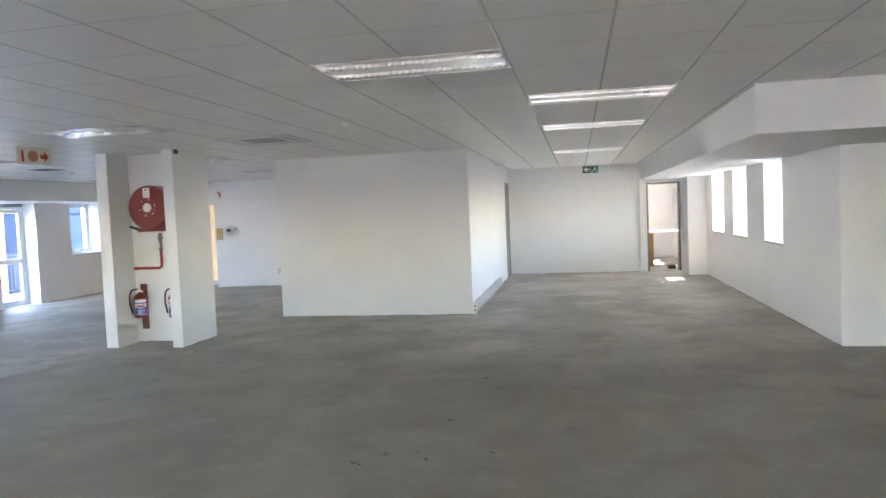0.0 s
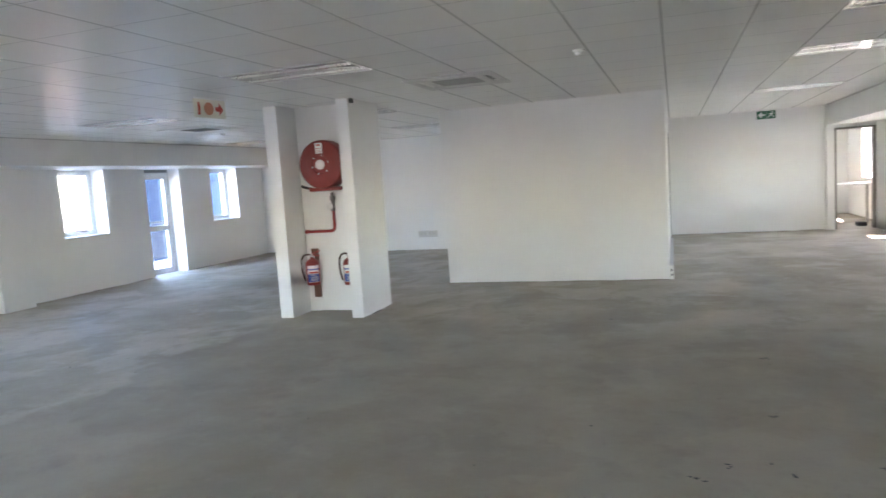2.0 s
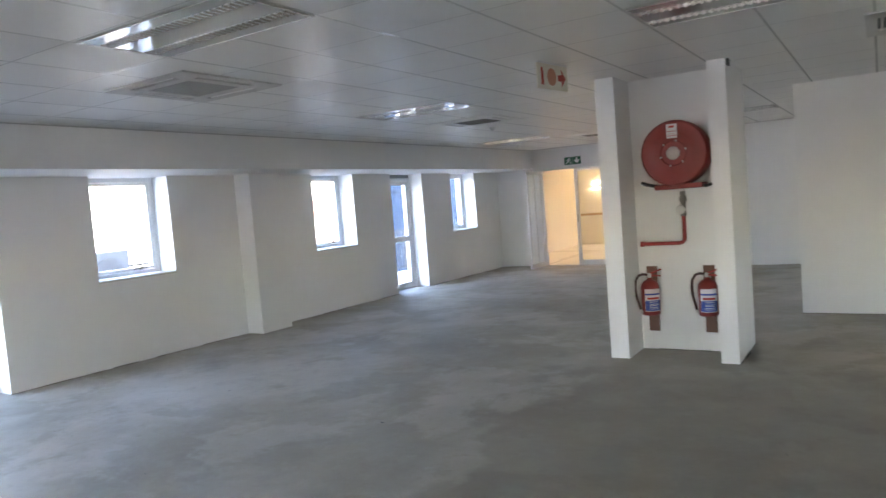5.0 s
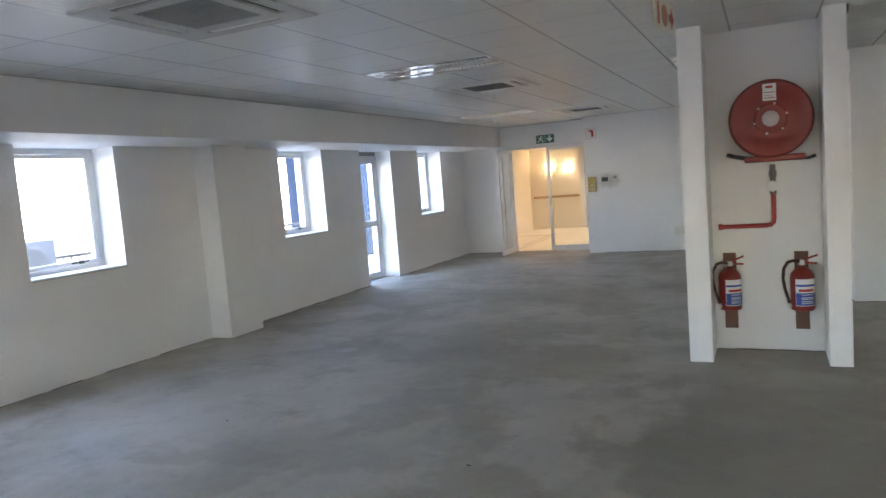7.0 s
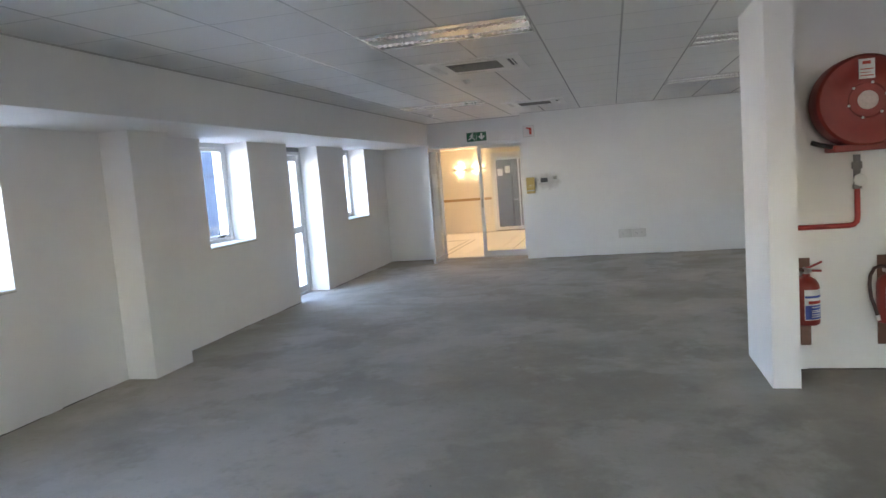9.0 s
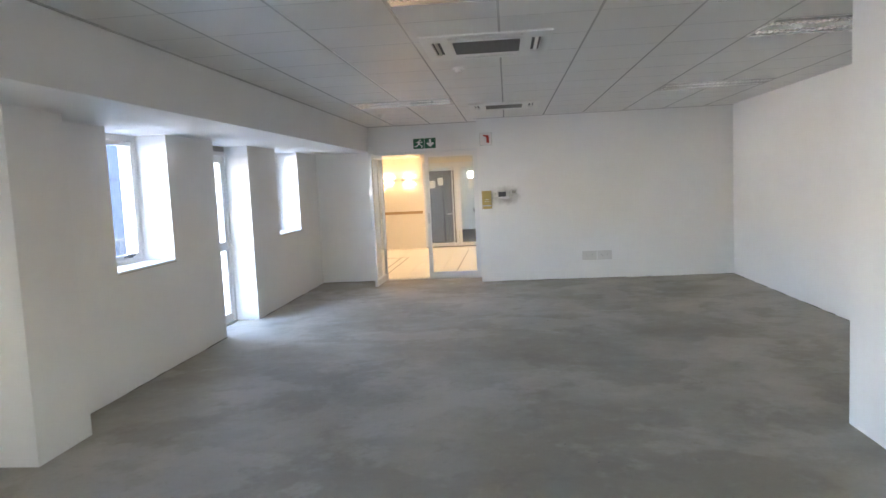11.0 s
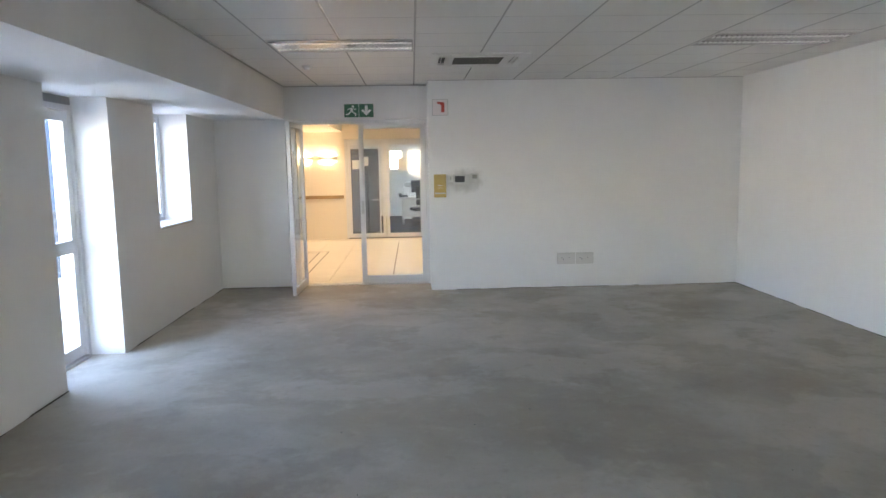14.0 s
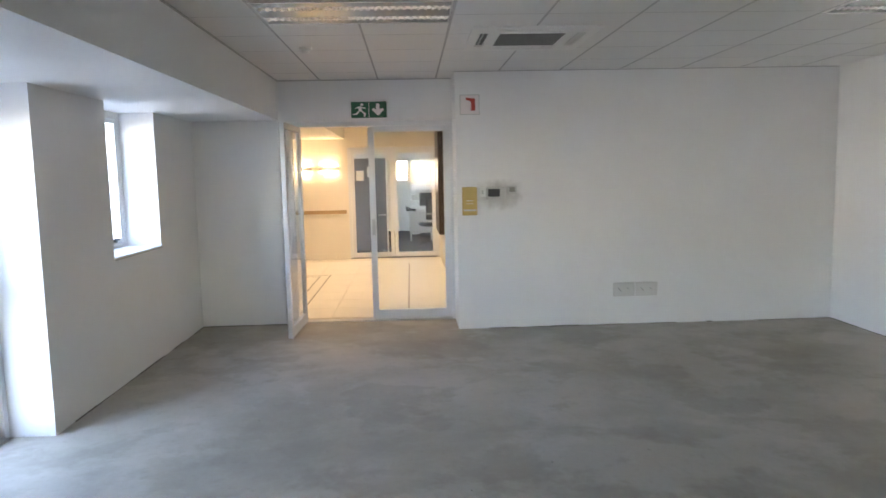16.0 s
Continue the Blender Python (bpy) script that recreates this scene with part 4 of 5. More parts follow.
def light_fitting():
    """Recessed twin-tube fitting with two mirror troughs and cross blades; unlit."""
    ob = empty("fluorescent_light", pose(0, 0, 0))
    L, W = 0.622, 0.302
    bm = bmesh.new()
    box(bm, -L, L, -W, -W + 0.012, -0.004, 0.0)
    box(bm, -L, L, W - 0.012, W, -0.004, 0.0)
    box(bm, -L, -L + 0.012, -W + 0.012, W - 0.012, -0.004, 0.0)
    box(bm, L - 0.012, L, -W + 0.012, W - 0.012, -0.004, 0.0)
    part("frame", bm, GRID, ob, "white steel frame")
    for y0, y1 in ((-W + 0.012, -0.182), (-0.098, 0.098), (0.182, W - 0.012)):
        part("panel", boxes((-L + 0.012, L - 0.012, y0, y1, 0.0, 0.004)), PANEL, ob, "polished reflector panel")
    blade = None
    for s in (-1, 1):
        c = s * 0.14
        bm = bmesh.new()
        prof = [(-0.042, 0.0), (-0.0405, 0.02), (-0.034, 0.04), (-0.014, 0.052), (0.014, 0.052), (0.034, 0.04), (0.0405, 0.02), (0.042, 0.0)]
        rows = [[bm.verts.new((x, c + y, z)) for y, z in prof] for x in (-L + 0.012, L - 0.012)]
        for i in range(len(prof) - 1):
            bm.faces.new((rows[0][i], rows[0][i + 1], rows[1][i + 1], rows[1][i]))
        part("reflector", bm, CHROME, ob, "mirror reflector trough", True)
        bm = bmesh.new()
        cyl(bm, (-L + 0.03, c, 0.030), (L - 0.03, c, 0.030), 0.013, 12)
        part("tube", bm, SIGNWHITE, ob, "unlit white fluorescent tube", True)
        for k in range(27):
            x = -L + 0.035 + k * (2 * L - 0.07) / 26
            if blade is None:
                bm = bmesh.new()
                cyl(bm, (0, -0.04, 0.003), (0, 0.04, 0.003), 0.0115, 12)
                blade = part("louvre_blade", bm, CHROME, ob, "", True)
                blade.location = (x, c, 0)
            else:
                b = new("louvre_blade", blade.data)
                b.parent, b.location = ob, (x, c, 0)
    return tagged(ob, "recessed twin fluorescent light with mirror louvres, unlit", "ceiling light", "ceiling lights")


fit0 = light_fitting()
fit0.matrix_world = pose(LIGHTS[0][0], LIGHTS[0][1], CEIL - 0.004)
for x, y in LIGHTS[1:]:
    copy_thing(fit0, pose(x, y, CEIL - 0.004))


def detector(x, y):
    ob = empty("smoke_detector", pose(x, y, CEIL))
    bm = bmesh.new()
    lathe(bm, [(0, 0), (0.055, 0), (0.055, -0.012), (0.045, -0.02), (0, -0.02)], None, 24)
    part("base", bm, SIGNWHITE, ob, "", True)
    bm = bmesh.new()
    lathe(bm, [(0, -0.02), (0.036, -0.02), (0.034, -0.04), (0.02, -0.048), (0, -0.048)], None, 20)
    part("sensor_head", bm, SIGNWHITE, ob, "", True)
    return tagged(ob, "small round white smoke detector on the ceiling", "smoke detector", "smoke detectors")


for x, y in ((-9.66, 12.5), (-11.05, 15.02 + 1.2), (-6.54, 11.86), (-3.0, 8.4)):
    detector(x, y)


# ---- block and passage ----
def trunking():
    ob = empty("power_trunking", pose(BX1, BY0 + 0.03, 0.0))
    bm = bmesh.new()
    soft_box(bm, 0, 0.055, 0, 4.0, 0.03, 0.20, 0.006)
    part("channel", bm, material("trunking_grey", (0.42, 0.43, 0.44), 0.4, vary=0.03, scale=4), ob, "grey metal channel")
    part("end_cap", boxes((0.0, 0.06, -0.006, 0, 0.0, 0.205)), SIGNWHITE, ob)
    part("bracket", boxes((0.0, 0.05, 0.1, 0.14, 0.0, 0.03), ), DARKGREY, ob)
    part("knockouts", boxes((0.02, 0.04, -0.008, -0.0061, 0.05, 0.08), (0.02, 0.04, -0.008, -0.0061, 0.12, 0.15)), DARKGREY, ob)
    return tagged(ob, "grey power trunking along the foot of the partition", "trunking")


trunking()


def flush_door(name, x, y0, y1, z1):
    ob = empty(name, pose(x, y0, 0))
    w = y1 - y0
    part("door_frame", boxes((-0.14, 0.015, 0, 0.05, 0, z1), (-0.14, 0.015, w - 0.05, w, 0, z1), (-0.14, 0.015, 0.05, w - 0.05, z1 - 0.05, z1)), DOORGREY, ob)
    leaf = part("door_leaf", boxes((-0.06, -0.02, 0.053, w - 0.053, 0.01, z1 - 0.053)), DOORGREY, ob)
    bm = bmesh.new()
    cyl(bm, (-0.02, 0.12, 1.0), (0.03, 0.12, 1.0), 0.01, 10)
    cyl(bm, (0.03, 0.11, 1.0), (0.03, 0.23, 1.0), 0.009, 10)
    part("handle", bm, STEEL, leaf)
    return tagged(ob, "closed grey painted door in a grey steel frame", "door", kind="structure")


flush_door("door_5", BX1, 18.285, 19.055, 2.335)


def door_casing():
    ob = empty("door_6", pose(1.07, 19.13, 0))
    w = 0.79
    part("door_frame", boxes((0, 0.04, -0.015, 0.2, 0, 2.195), (w - 0.04, w, -0.015, 0.2, 0, 2.195), (0.04, w - 0.04, -0.015, 0.2, 2.155, 2.195)), FRAMEBROWN, ob)
    return tagged(ob, "brown steel door frame round an open doorway", "door", kind="structure")


door_casing()


def counter():
    ob = empty("counter", pose(1.0, 20.55, 0))
    bm = bmesh.new()
    soft_box(bm, 0.12, 0.36, 0.0, 0.62, 0, 0.88, 0.006)
    part("cabinet", bm, PINE, ob, "orange varnished pine cabinet")
    bm = bmesh.new()
    soft_box(bm, 0.0, 1.1, -0.05, 0.68, 0.88, 0.92, 0.01)
    part("worktop", bm, SIGNWHITE, ob, "white worktop")
    part("leg", boxes((1.02, 1.07, 0.1, 0.15, 0, 0.88)), STEEL, ob)
    return tagged(ob, "pine counter with a white top in the side room", "counter")


counter()
bm = bmesh.new()
soft_box(bm, 1.62, 1.80, 19.62, 19.86, 0, 0.09, 0.004)
tagged(mesh_object("carton", bm, DARKGREY), "small dark box lying on the floor by the doorway", "box")


# ---- lobby beyond the glazed door ----
LX0, LX1, LY0, LY1, LH = -13.0, -9.65, 18.33, 24.30, 2.60
lob = structure("floor_lobby", boxes((LX0, LX1, LY0, LY1, -0.2, -0.012)), GROUT, "polished cream porcelain tile floor with dark joints", "floor")
wall_along_y("wall_lobby_west", LX0 - 0.2, LX0, LY0, LY1, -0.2, 3.1, [], LOBBYWALL, "cream painted lobby wall")
wall_along_y("wall_lobby_east", LX1, LX1 + 0.15, LY0, LY1, -0.2, 3.1, [], LOBBYWALL, "cream painted lobby wall")
wall_along_x("wall_lobby_north", LX0, LX1, LY1, LY1 + 0.15, -0.2, 3.1, [(-11.46, -9.67, -0.2, 2.21)], LOBBYWALL, "cream painted lobby wall round a glazed screen")
structure("ceiling_lobby", boxes((LX0, LX1, LY0, LY1, LH, LH + 0.1)), LOBBYWALL, "plain cream ceiling", "ceiling")
structure("beam_lobby", boxes((LX0, -11.50, 20.6, LY1, 2.38, LH)), LOBBYWALL, "cream bulkhead under the lobby ceiling", "beam")


def lobby_fittings():
    # sconces
    for k, x in enumerate((-11.83, -12.36)):
        ob = empty("wall_sconce", pose(x, LY1, 1.80))
        bm = bmesh.new()
        n = 12
        for r0, r1 in ((0.11, 0.105),):
            vs = []
            for z in (-0.035, 0.035):
                vs.append([bm.verts.new((0.20 * math.cos(math.pi + math.pi * i / n), 0.085 * math.sin(math.pi + math.pi * i / n), z)) for i in range(n + 1)])
            for i in range(n):
                bm.faces.new((vs[0][i], vs[0][i + 1], vs[1][i + 1], vs[1][i]))
        sh = part("shade", bm, LABEL, ob, "curved white shade", True)
        bm = bmesh.new()
        cyl(bm, (-0.06, -0.04, 0.0), (0.06, -0.04, 0.0), 0.02, 10)
        part("bulb", bm, GLOWWARM, ob, "glowing warm bulb", True)
        part("back_plate", boxes((-0.05, 0.05, -0.008, 0, -0.03, 0.03)), STEEL, ob)
        tagged(ob, "curved white wall light, lit warm", "wall light", "lobby wall lights")
        lamp = new("sconce_lamp", bpy.data.lights.new("sconce_lamp", "POINT"))
        lamp.data.energy, lamp.data.color, lamp.data.shadow_soft_size = SCONCE_W, (1.0, 0.80, 0.56), 0.03
        lamp.location = (x, LY1 - 0.11, 1.88)
    # the last two, nearer the door, are unseen and added to brighten the lobby
    for x, y in ((-10.19, 23.1), (-11.04, 23.15), (-10.6, 20.6), (-11.4, 20.0)):
        ob = empty("downlight", pose(x, y, LH))
        bm = bmesh.new()
        lathe(bm, [(0.03, 0.0), (0.05, 0.0), (0.052, -0.004), (0.03, -0.006), (0.03, 0.0)], None, 20)
        part("ring", bm, STEEL, ob, "", True)
        bm = bmesh.new()
        lathe(bm, [(0, -0.002), (0.029, -0.002), (0.029, 0.0)], None, 16)
        part("bulb", bm, GLOWWARM, ob)
        tagged(ob, "small round recessed downlight, lit, two seen and two added", "downlight", "lobby downlights")
        lamp = new("downlight_lamp", bpy.data.lights.new("downlight_lamp", "SPOT"))
        lamp.data.energy, lamp.data.color, lamp.data.spot_size, lamp.data.shadow_soft_size, lamp.data.spot_blend = DOWN_W, (1.0, 0.80, 0.60), radians(130), 0.04, 0.6
        lamp.matrix_world = pose(x, y, LH - 0.03)
    ob = empty("handrail", pose(LX0, LY1, 0.94))
    part("rail", boxes((0.1, 1.5, -0.06, -0.025, -0.035, 0.035)), RAILWOOD, ob, "timber rail")
    for x in (0.3, 0.85, 1.4):
        part("bracket", boxes((x - 0.01, x + 0.01, -0.025, 0, -0.01, 0.01)), STEEL, ob)
    tagged(ob, "timber handrail on the lobby wall", "handrail")
    structure("baseboard", boxes((LX0, -11.46, LY1 - 0.015, LY1, 0, 0.1), (LX0, LX0 + 0.015, LY0, LY1 - 0.015, 0, 0.1)), LOBBYWALL, "cream skirting in the lobby", "baseboard")
    ob = empty("notice_board", pose(LX1, 22.4, 0.6))
    part("frame", boxes((-0.09, 0, 0, 1.45, 0, 1.85)), material("dark_timber", (0.045, 0.03, 0.022), 0.4, vary=0.1, scale=12), ob, "dark timber board")
    part("paper", boxes((-0.094, -0.0901, 0.3, 0.75, 0.75, 1.15)), SIGNWHITE, ob)
    tagged(ob, "dark timber notice board with a white sheet", "notice board")
    # glazed screen
    ob = empty("door_7", pose(-11.46, LY1 + 0.07, 0))
    w, h = 1.79, 2.205
    part("door_frame", boxes((0, 0.05, -0.04, 0.04, 0, h), (w - 0.05, w, -0.04, 0.04, 0, h), (0.05, w - 0.05, -0.04, 0.04, h - 0.05, h)), ALU, ob)
    for x in (0.055, 0.90):
        lw = 0.835
        s = 0.07
        lf = part("door_leaf", boxes((x, x + s, -0.02, 0.02, 0.01, h - 0.055), (x + lw - s, x + lw, -0.02, 0.02, 0.01, h - 0.055), (x + s, x + lw - s, -0.02, 0.02, h - 0.125, h - 0.055), (x + s, x + lw - s, -0.02, 0.02, 0.01, 0.1)), ALU, ob)
        g = part("pane", boxes((x + s, x + lw - s, -0.003, 0.003, 0.1, h - 0.125)), GLASS, lf)
        g.visible_shadow = False
        bm = bmesh.new()
        hx = x + (lw - 0.3 if x < 0.5 else lw - 0.27)
        cyl(bm, (hx, -0.06, 0.86), (hx + 0.27, -0.06, 0.86), 0.011, 10)
        cyl(bm, (hx + 0.04, -0.06, 0.86), (hx + 0.04, -0.02, 0.86), 0.008, 8)
        cyl(bm, (hx + 0.23, -0.06, 0.86), (hx + 0.23, -0.02, 0.86), 0.008, 8)
        part("handle", bm, STEEL, lf, "steel bar handle")
    part("rail_post", boxes((0.75, 0.775, -0.05, -0.02, 0.02, h - 0.1)), ALU, ob)
    tagged(ob, "white aluminium glazed double door with paper notices", "door", kind="structure")
    for x, z, a, b in ((-11.30, 1.55, 0.15, 0.2), (-11.08, 1.62, 0.14, 0.2), (-10.28, 1.50, 0.2, 0.28), (-9.95, 1.45, 0.12, 0.3)):
        tagged(mesh_object("paper_notice", boxes((x, x + a, LY1 + 0.06, LY1 + 0.0635, z, z + b)), SIGNWHITE), "white paper notice taped to the glass", "notice", "notices on the glass")


SCONCE_W, DOWN_W = 0.04, 2.05
lobby_fittings()

# office behind the lobby
structure("floor_office", boxes((-14, -7, LY1, 31, -0.2, -0.01)), CARPET, "dark grey office carpet", "floor")
structure("ceiling_office", boxes((-14, -7, LY1 + 0.15, 31, 2.6, 2.7)), PAINT, "plain white ceiling", "ceiling")
wall_along_x("wall_office_north", -14, -7, 31, 31.2, -0.2, 2.7, [(-10.66, -10.30, 1.5, 2.05)], PAINT, "white office wall with windows")
wall_along_y("wall_office_west", -14.2, -14, LY1 + 0.15, 31, -0.2, 2.7, [], PAINT, "white office wall")
# its opening is out of view, added to brighten the office
wall_along_y("wall_office_east", -7, -6.8, LY1 + 0.15, 31, -0.2, 2.7, [(27, 29, 1.0, 2.2)], PAINT, "white office wall")


def office_things():
    ob = empty("desk", pose(-10.3, 27.6, 0))
    bm = bmesh.new()
    soft_box(bm, 0, 1.5, 0, 0.75, 0.71, 0.74, 0.006)
    part("desktop", bm, DESKTOP, ob)
    part("modesty_panel", boxes((0.03, 1.47, 0.02, 0.04, 0.2, 0.71)), DESKTOP, ob)
    for x in (0.04, 1.42):
        part("leg", boxes((x, x + 0.05, 0.05, 0.7, 0, 0.71)), GREYPLASTIC, ob)
    tagged(ob, "pale office desk beyond the glazed door", "desk")
    ob = empty("monitor", pose(-9.75, 27.95, 0.74))
    bm = bmesh.new()
    soft_box(bm, -0.25, 0.25, -0.02, 0.02, 0.12, 0.45, 0.006)
    part("screen", bm, DARKGREY, ob)
    part("stand", boxes((-0.03, 0.03, 0.0, 0.04, 0, 0.2), (-0.1, 0.1, -0.08, 0.08, 0, 0.015)), DARKGREY, ob)
    tagged(ob, "dark computer monitor on the desk", "monitor")
    for x, y, r in ((-9.75, 26.7, 200),):
        ob = empty("office_chair", pose(x, y, 0, 0, 0, r))
        bm = bmesh.new()
        soft_box(bm, -0.24, 0.24, -0.24, 0.24, 0.44, 0.52, 0.03)
        part("seat", bm, DARKGREY, ob)
        bm = bmesh.new()
        soft_box(bm, -0.22, 0.22, 0.2, 0.27, 0.6, 1.08, 0.03)
        part("backrest", bm, DARKGREY, ob)
        bm = bmesh.new()
        cyl(bm, (0, 0, 0.1), (0, 0, 0.44), 0.025, 10)
        box(bm, -0.02, 0.02, 0.1, 0.25, 0.46, 0.7)
        part("column", bm, STEEL, ob)
        for k in range(5):
            a = radians(72 * k)
            bm = bmesh.new()
            cyl(bm, (0, 0, 0.09), (0.28 * math.cos(a), 0.28 * math.sin(a), 0.05), 0.016, 8)
            lathe(bm, [(0, -0.025), (0.025, -0.012), (0.025, 0.012), (0, 0.025)], Matrix.Translation((0.28 * math.cos(a), 0.28 * math.sin(a), 0.025)), 10)
            part("leg", bm, DARKGREY, ob, "", True)
        tagged(ob, "black office swivel chair beside the desk", "chair")
    # panel added behind the left leaf to imitate the glass's dark reflection
    ob = empty("partition_screen", pose(-11.7, 25.6, 0))
    bm = bmesh.new()
    soft_box(bm, 0, 0.95, -0.025, 0.025, 0.02, 2.02, 0.008)
    part("panel", bm, material("reflection_grey", (0.20, 0.20, 0.21), 0.9, vary=0.1, scale=30), ob, "grey panel standing for the reflection")
    part("foot", boxes((0.05, 0.1, -0.2, 0.2, 0, 0.02)), GREYPLASTIC, ob)
    part("foot", boxes((0.85, 0.9, -0.2, 0.2, 0, 0.02)), GREYPLASTIC, ob)
    tagged(ob, "grey panel added behind the glass for its dark reflection", "screen")
    ob = empty("desk_telephone", pose(-10.22, 27.85, 0.74, 0, 0, 20))
    bm = bmesh.new()
    soft_box(bm, -0.1, 0.1, -0.1, 0.1, 0, 0.06, 0.012)
    part("base", bm, DARKGREY, ob)
    bm = bmesh.new()
    tube(bm, [(-0.09, -0.1, 0.07), (-0.085, -0.06, 0.09), (-0.085, 0.06, 0.09), (-0.09, 0.1, 0.07)], 0.02, 8)
    part("handset", bm, DARKGREY, ob, "", True)
    tagged(ob, "black desk telephone on the pale desk", "telephone")
    for x, z, a, b in ((-10.18, 1.35, 0.32, 0.45), (-9.78, 1.45, 0.3, 0.42), (-10.1, 1.88, 0.22, 0.3)):
        p = mesh_object("wall_poster", boxes((x, x + a, 30.985, 30.999, z, z + b)), SIGNWHITE)
        tagged(p, "white printed sheet pinned to the office wall", "poster", "sheets on the office wall")
        part("print", boxes((x + 0.04, x + a - 0.04, 30.982, 30.9849, z + b * 0.62, z + b * 0.82), (x + 0.04, x + a - 0.08, 30.982, 30.9849, z + b * 0.3, z + b * 0.4)), GREYPLASTIC, p)
    ob = empty("filing_cabinet", pose(-9.55, 28.9, 0))
    bm = bmesh.new()
    soft_box(bm, -0.45, 0.45, -0.25, 0.25, 0, 0.68, 0.008)
    part("body", bm, CASING, ob)
    for z in (0.04, 0.25, 0.46):
        d = part("drawer", boxes((-0.43, 0.43, -0.27, -0.2505, z, z + 0.19)), CASING, ob)
        part("handle", boxes((-0.08, 0.08, -0.285, -0.2705, z + 0.13, z + 0.15)), STEEL, d)
    tagged(ob, "low dark steel drawer cabinet behind the desk", "cabinet")
    ob = empty("coat_stand", pose(-11.02, 25.2, 0))
    bm = bmesh.new()
    cyl(bm, (0, 0, 0.02), (0, 0, 1.55), 0.022, 10)
    part("pole", bm, DARKGREY, ob, "", True)
    bm = bmesh.new()
    lathe(bm, [(0, 0), (0.15, 0), (0.15, 0.012), (0.03, 0.03), (0, 0.03)], None, 20)
    part("base", bm, DARKGREY, ob, "", True)
    tagged(ob, "slim black upright stand behind the glass", "stand")
    ob = empty("copier", pose(-9.9, 29.9, 0))
    bm = bmesh.new()
    soft_box(bm, -0.35, 0.35, -0.3, 0.3, 0, 0.95, 0.02)
    part("body", bm, SIGNWHITE, ob)
    bm = bmesh.new()
    soft_box(bm, -0.3, 0.3, -0.28, 0.28, 0.95, 1.1, 0.02)
    part("lid", bm, GREYPLASTIC, ob)
    tagged(ob, "white office copier against the far wall", "copier")


office_things()


# ---- ragged dark strip where the screed meets the walls ----
def floor_joint():
    rnd = random.Random(23)
    bm = bmesh.new()
    for (x0, y0), (x1, y1) in (((-9.74, 17.63), (BX0, 17.63)), ((BX0, 17.63), (BX0, BY0)), ((BX0, BY0), (BX1, BY0)), ((BX1, 16.6), (BX1, 18.28)), ((BX1, 19.13), (0.9, 19.13)),
                               ((WEST, 14.86), (WEST, 18.12)), ((WEST, 10.67), (WEST, 13.81)), ((WEST, 6.86), (WEST, 10.1)), ((WEST, 18.12), (-11.65, 18.12)), ((EAST, 18.05), (EAST, 9.77)),
                               ((-7.12, 9.8), (-6.94, 9.8)), ((-6.94, 10.27), (-6.1, 10.27)), ((-6.1, 9.8), (-5.945, 9.8)), ((-5.945, 9.8), (-5.945, 10.7))):
        d = Vector((x1 - x0, y1 - y0, 0))
        L, u = d.length, d.normalized()
        # the room side of each wall
        n = Vector((u.y, -u.x, 0))
        s = 0.0
        while s < L - 0.02:
            e = min(L, s + rnd.uniform(0.05, 0.35))
            if rnd.random() < 0.78:
                w0, w1, h = rnd.uniform(0.003, 0.012), rnd.uniform(0.003, 0.012), rnd.uniform(0.002, 0.009)
                if rnd.random() < 0.08:
                    w1 *= 2.2
                a, c = Vector((x0, y0, 0)) + u * s, Vector((x0, y0, 0)) + u * e
                v = [bm.verts.new(p) for p in (a, c, c + n * w1, a + n * w0)]
                w = [bm.verts.new(p + Vector((0, 0, h))) for p in (a + n * 0.001, c + n * 0.001, c + n * w1 * 0.6, a + n * w0 * 0.6)]
                bm.faces.new(w)
                for i in range(4):
                    bm.faces.new((v[i], v[(i + 1) % 4], w[(i + 1) % 4], w[i]))
            s = e
    structure("trim_floor_joint", bm, material("dark_joint", (0.13, 0.12, 0.105), 0.9, vary=0.2, scale=20), "dark ragged strip at the joint between screed and walls", "joint")


floor_joint()


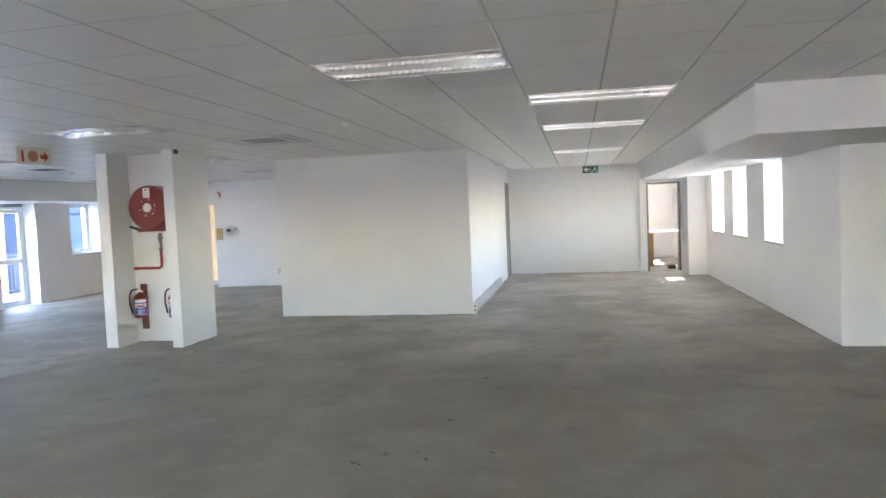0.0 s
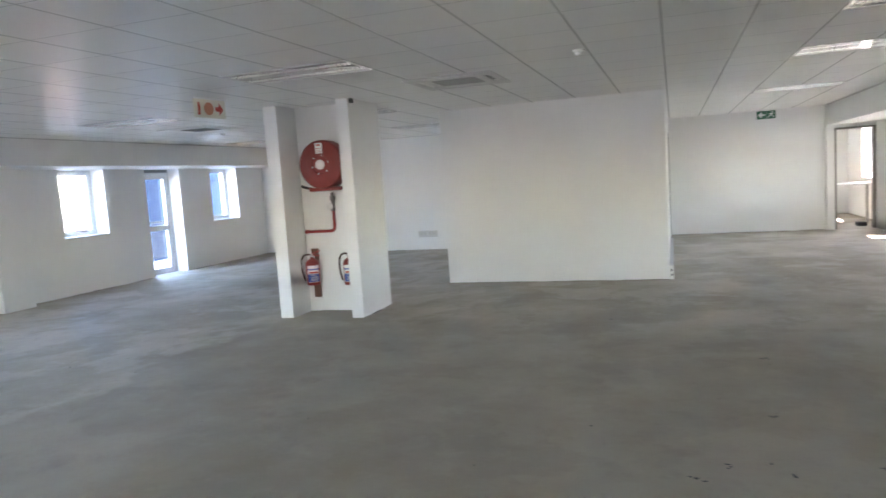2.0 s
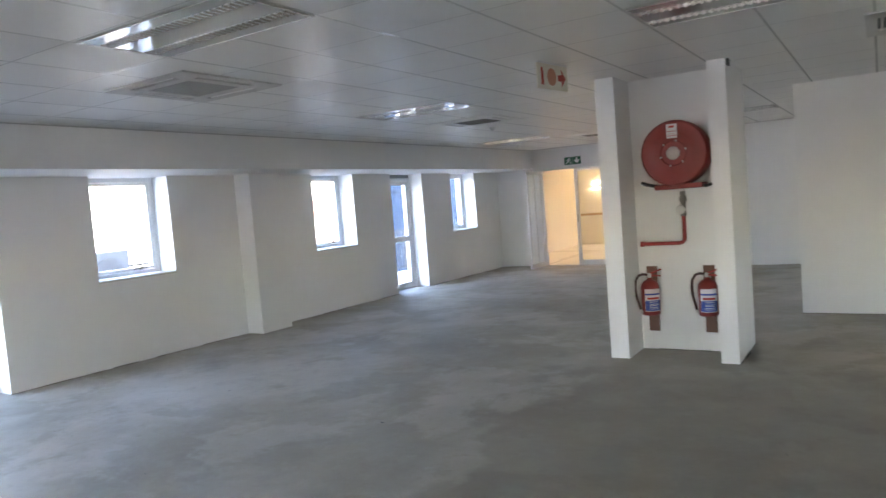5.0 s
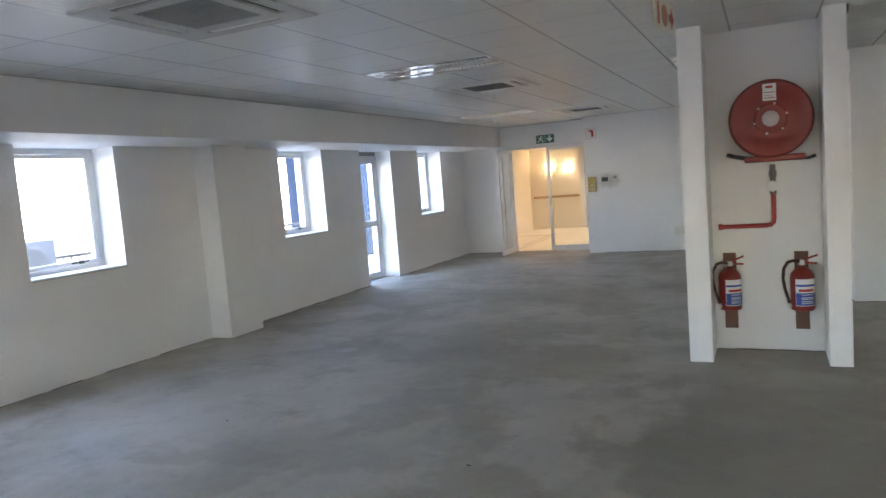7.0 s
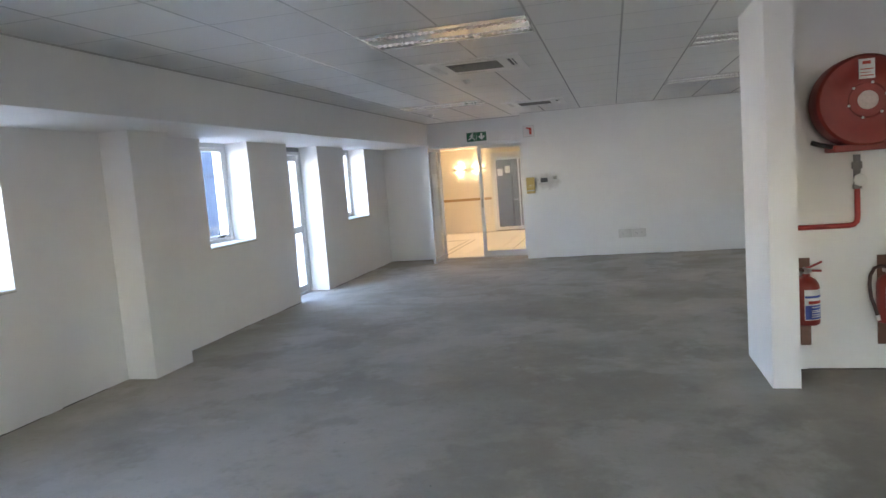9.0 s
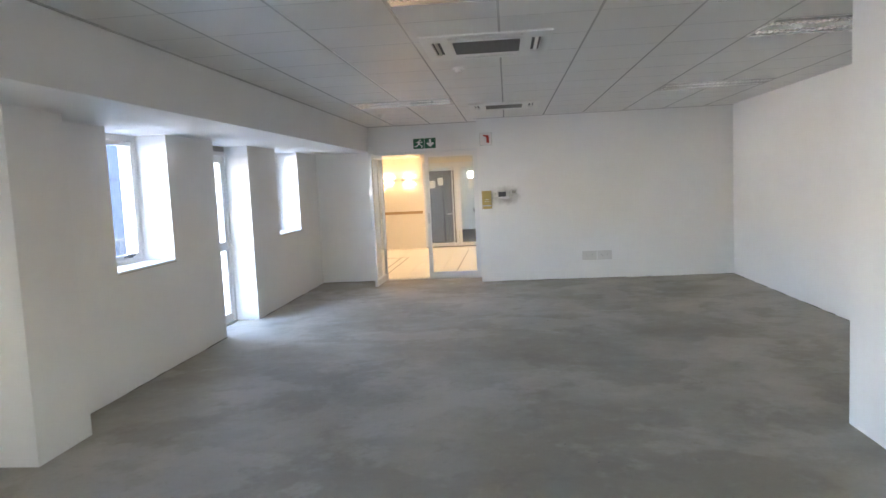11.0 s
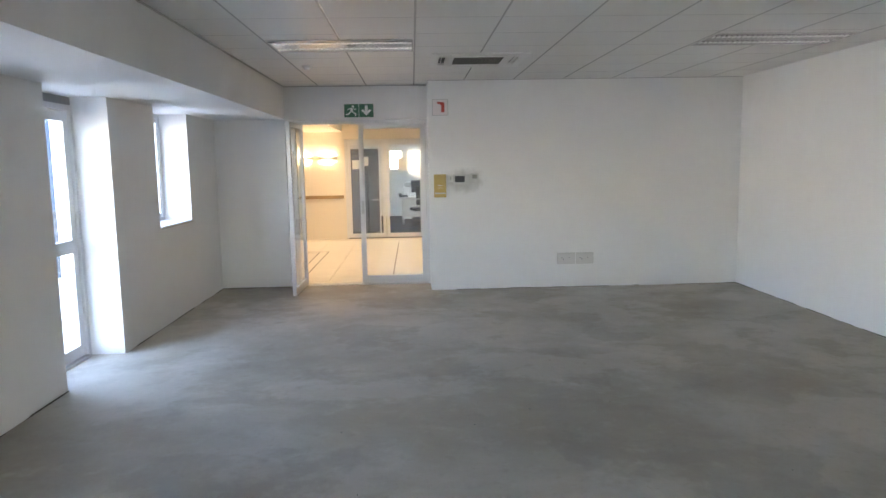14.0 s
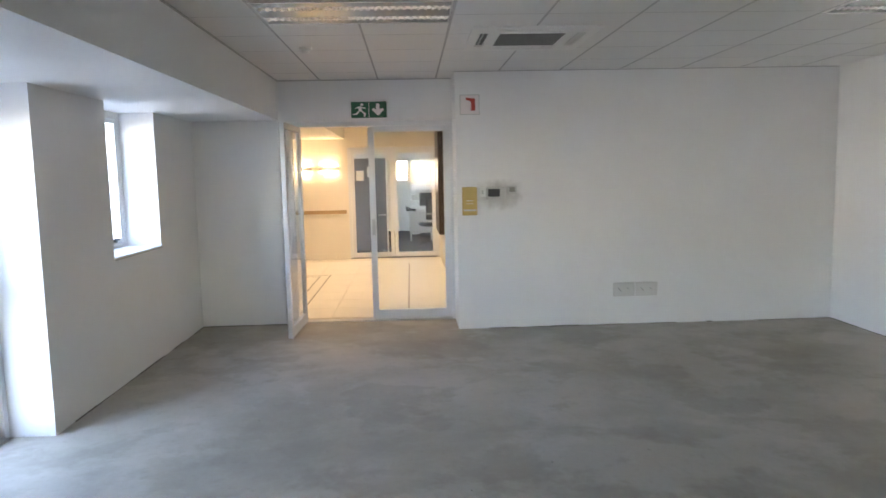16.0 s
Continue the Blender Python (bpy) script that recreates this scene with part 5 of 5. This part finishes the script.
# ---- crumbs on the floor ----
def debris():
    rnd = random.Random(11)
    bm = bmesh.new()
    spots = [(-2.18, 5.78), (-2.0, 5.96), (-1.79, 6.03), (-2.8, 6.47), (-1.6, 8.2), (0.2, 8.54), (-1.24, 6.04), (-1.67, 6.8), (-2.94, 9.75), (-1.7, 5.9), (-0.67, 7.85), (-8.12, 7.4), (-10.2, 7.7)]
    for x, y in spots:
        for k in range(rnd.choice((1, 1, 2, 3))):
            a, b, c = rnd.uniform(0.008, 0.022), rnd.uniform(0.006, 0.014), rnd.uniform(0.003, 0.007)
            m = pose(x + rnd.uniform(-0.06, 0.06) * (k > 0), y + rnd.uniform(-0.03, 0.03) * (k > 0), 0.0005, 0, 0, rnd.uniform(0, 180))
            b2 = bmesh.new()
            bmesh.ops.create_icosphere(b2, subdivisions=1, radius=1.0, matrix=Matrix.Diagonal((a, b, c, 1)))
            for v in b2.verts:
                v.co *= rnd.uniform(0.75, 1.2)
                v.co.z = max(0, v.co.z)
            merge(bm, b2, m)
    for k in range(160):
        x, y, a = rnd.uniform(-11.5, 1.5), rnd.uniform(2.5, 16.5), rnd.uniform(0.002, 0.006)
        b2 = bmesh.new()
        bmesh.ops.create_icosphere(b2, subdivisions=1, radius=a, matrix=Matrix.Diagonal((1, 1, 0.6, 1)))
        merge(bm, b2, Matrix.Translation((x, y, 0)))
    ob = mesh_object("floor_debris", bm, DARKGREY)
    return tagged(ob, "dark crumbs of plaster and grit scattered on the screed", "debris", kind="stuff")


debris()


# ---- lobby floor tiles, piece by piece ----
def lobby_tiles():
    n = 0.6
    me = None
    for i in range(6):
        for j in range(10):
            x, y = LX0 + 0.02 + i * n, LY0 + 0.1 + j * n
            if x + n > LX1 + 0.3 or y + n > LY1 + 0.05:
                continue
            w = min(n, LX1 - x) - 0.008
            full = abs(w - (n - 0.008)) < 1e-6
            if full and me is not None:
                ob = new("tile", me)
            else:
                b2 = boxes((0, w, 0, n - 0.008, -0.012, -0.002))
                ob = mesh_object("tile", b2, LOBBYTILE)
                if full:
                    me = ob.data
            ob.parent, ob.location = lob, (x, y, 0)

    for b in ((-10.29, -10.27, 18.45, 23.25), (-11.61, -11.59, 18.6, 21.98), (LX0, -11.59, 21.98, 22.0), (-11.77, -11.75, 19.6, 21.83), (LX0, -11.75, 21.83, 21.85)):
        part("inlay_strip", boxes((b[0], b[1], b[2], b[3], -0.003, 0.0)), INLAY, lob, "dark inlay line")


lobby_tiles()
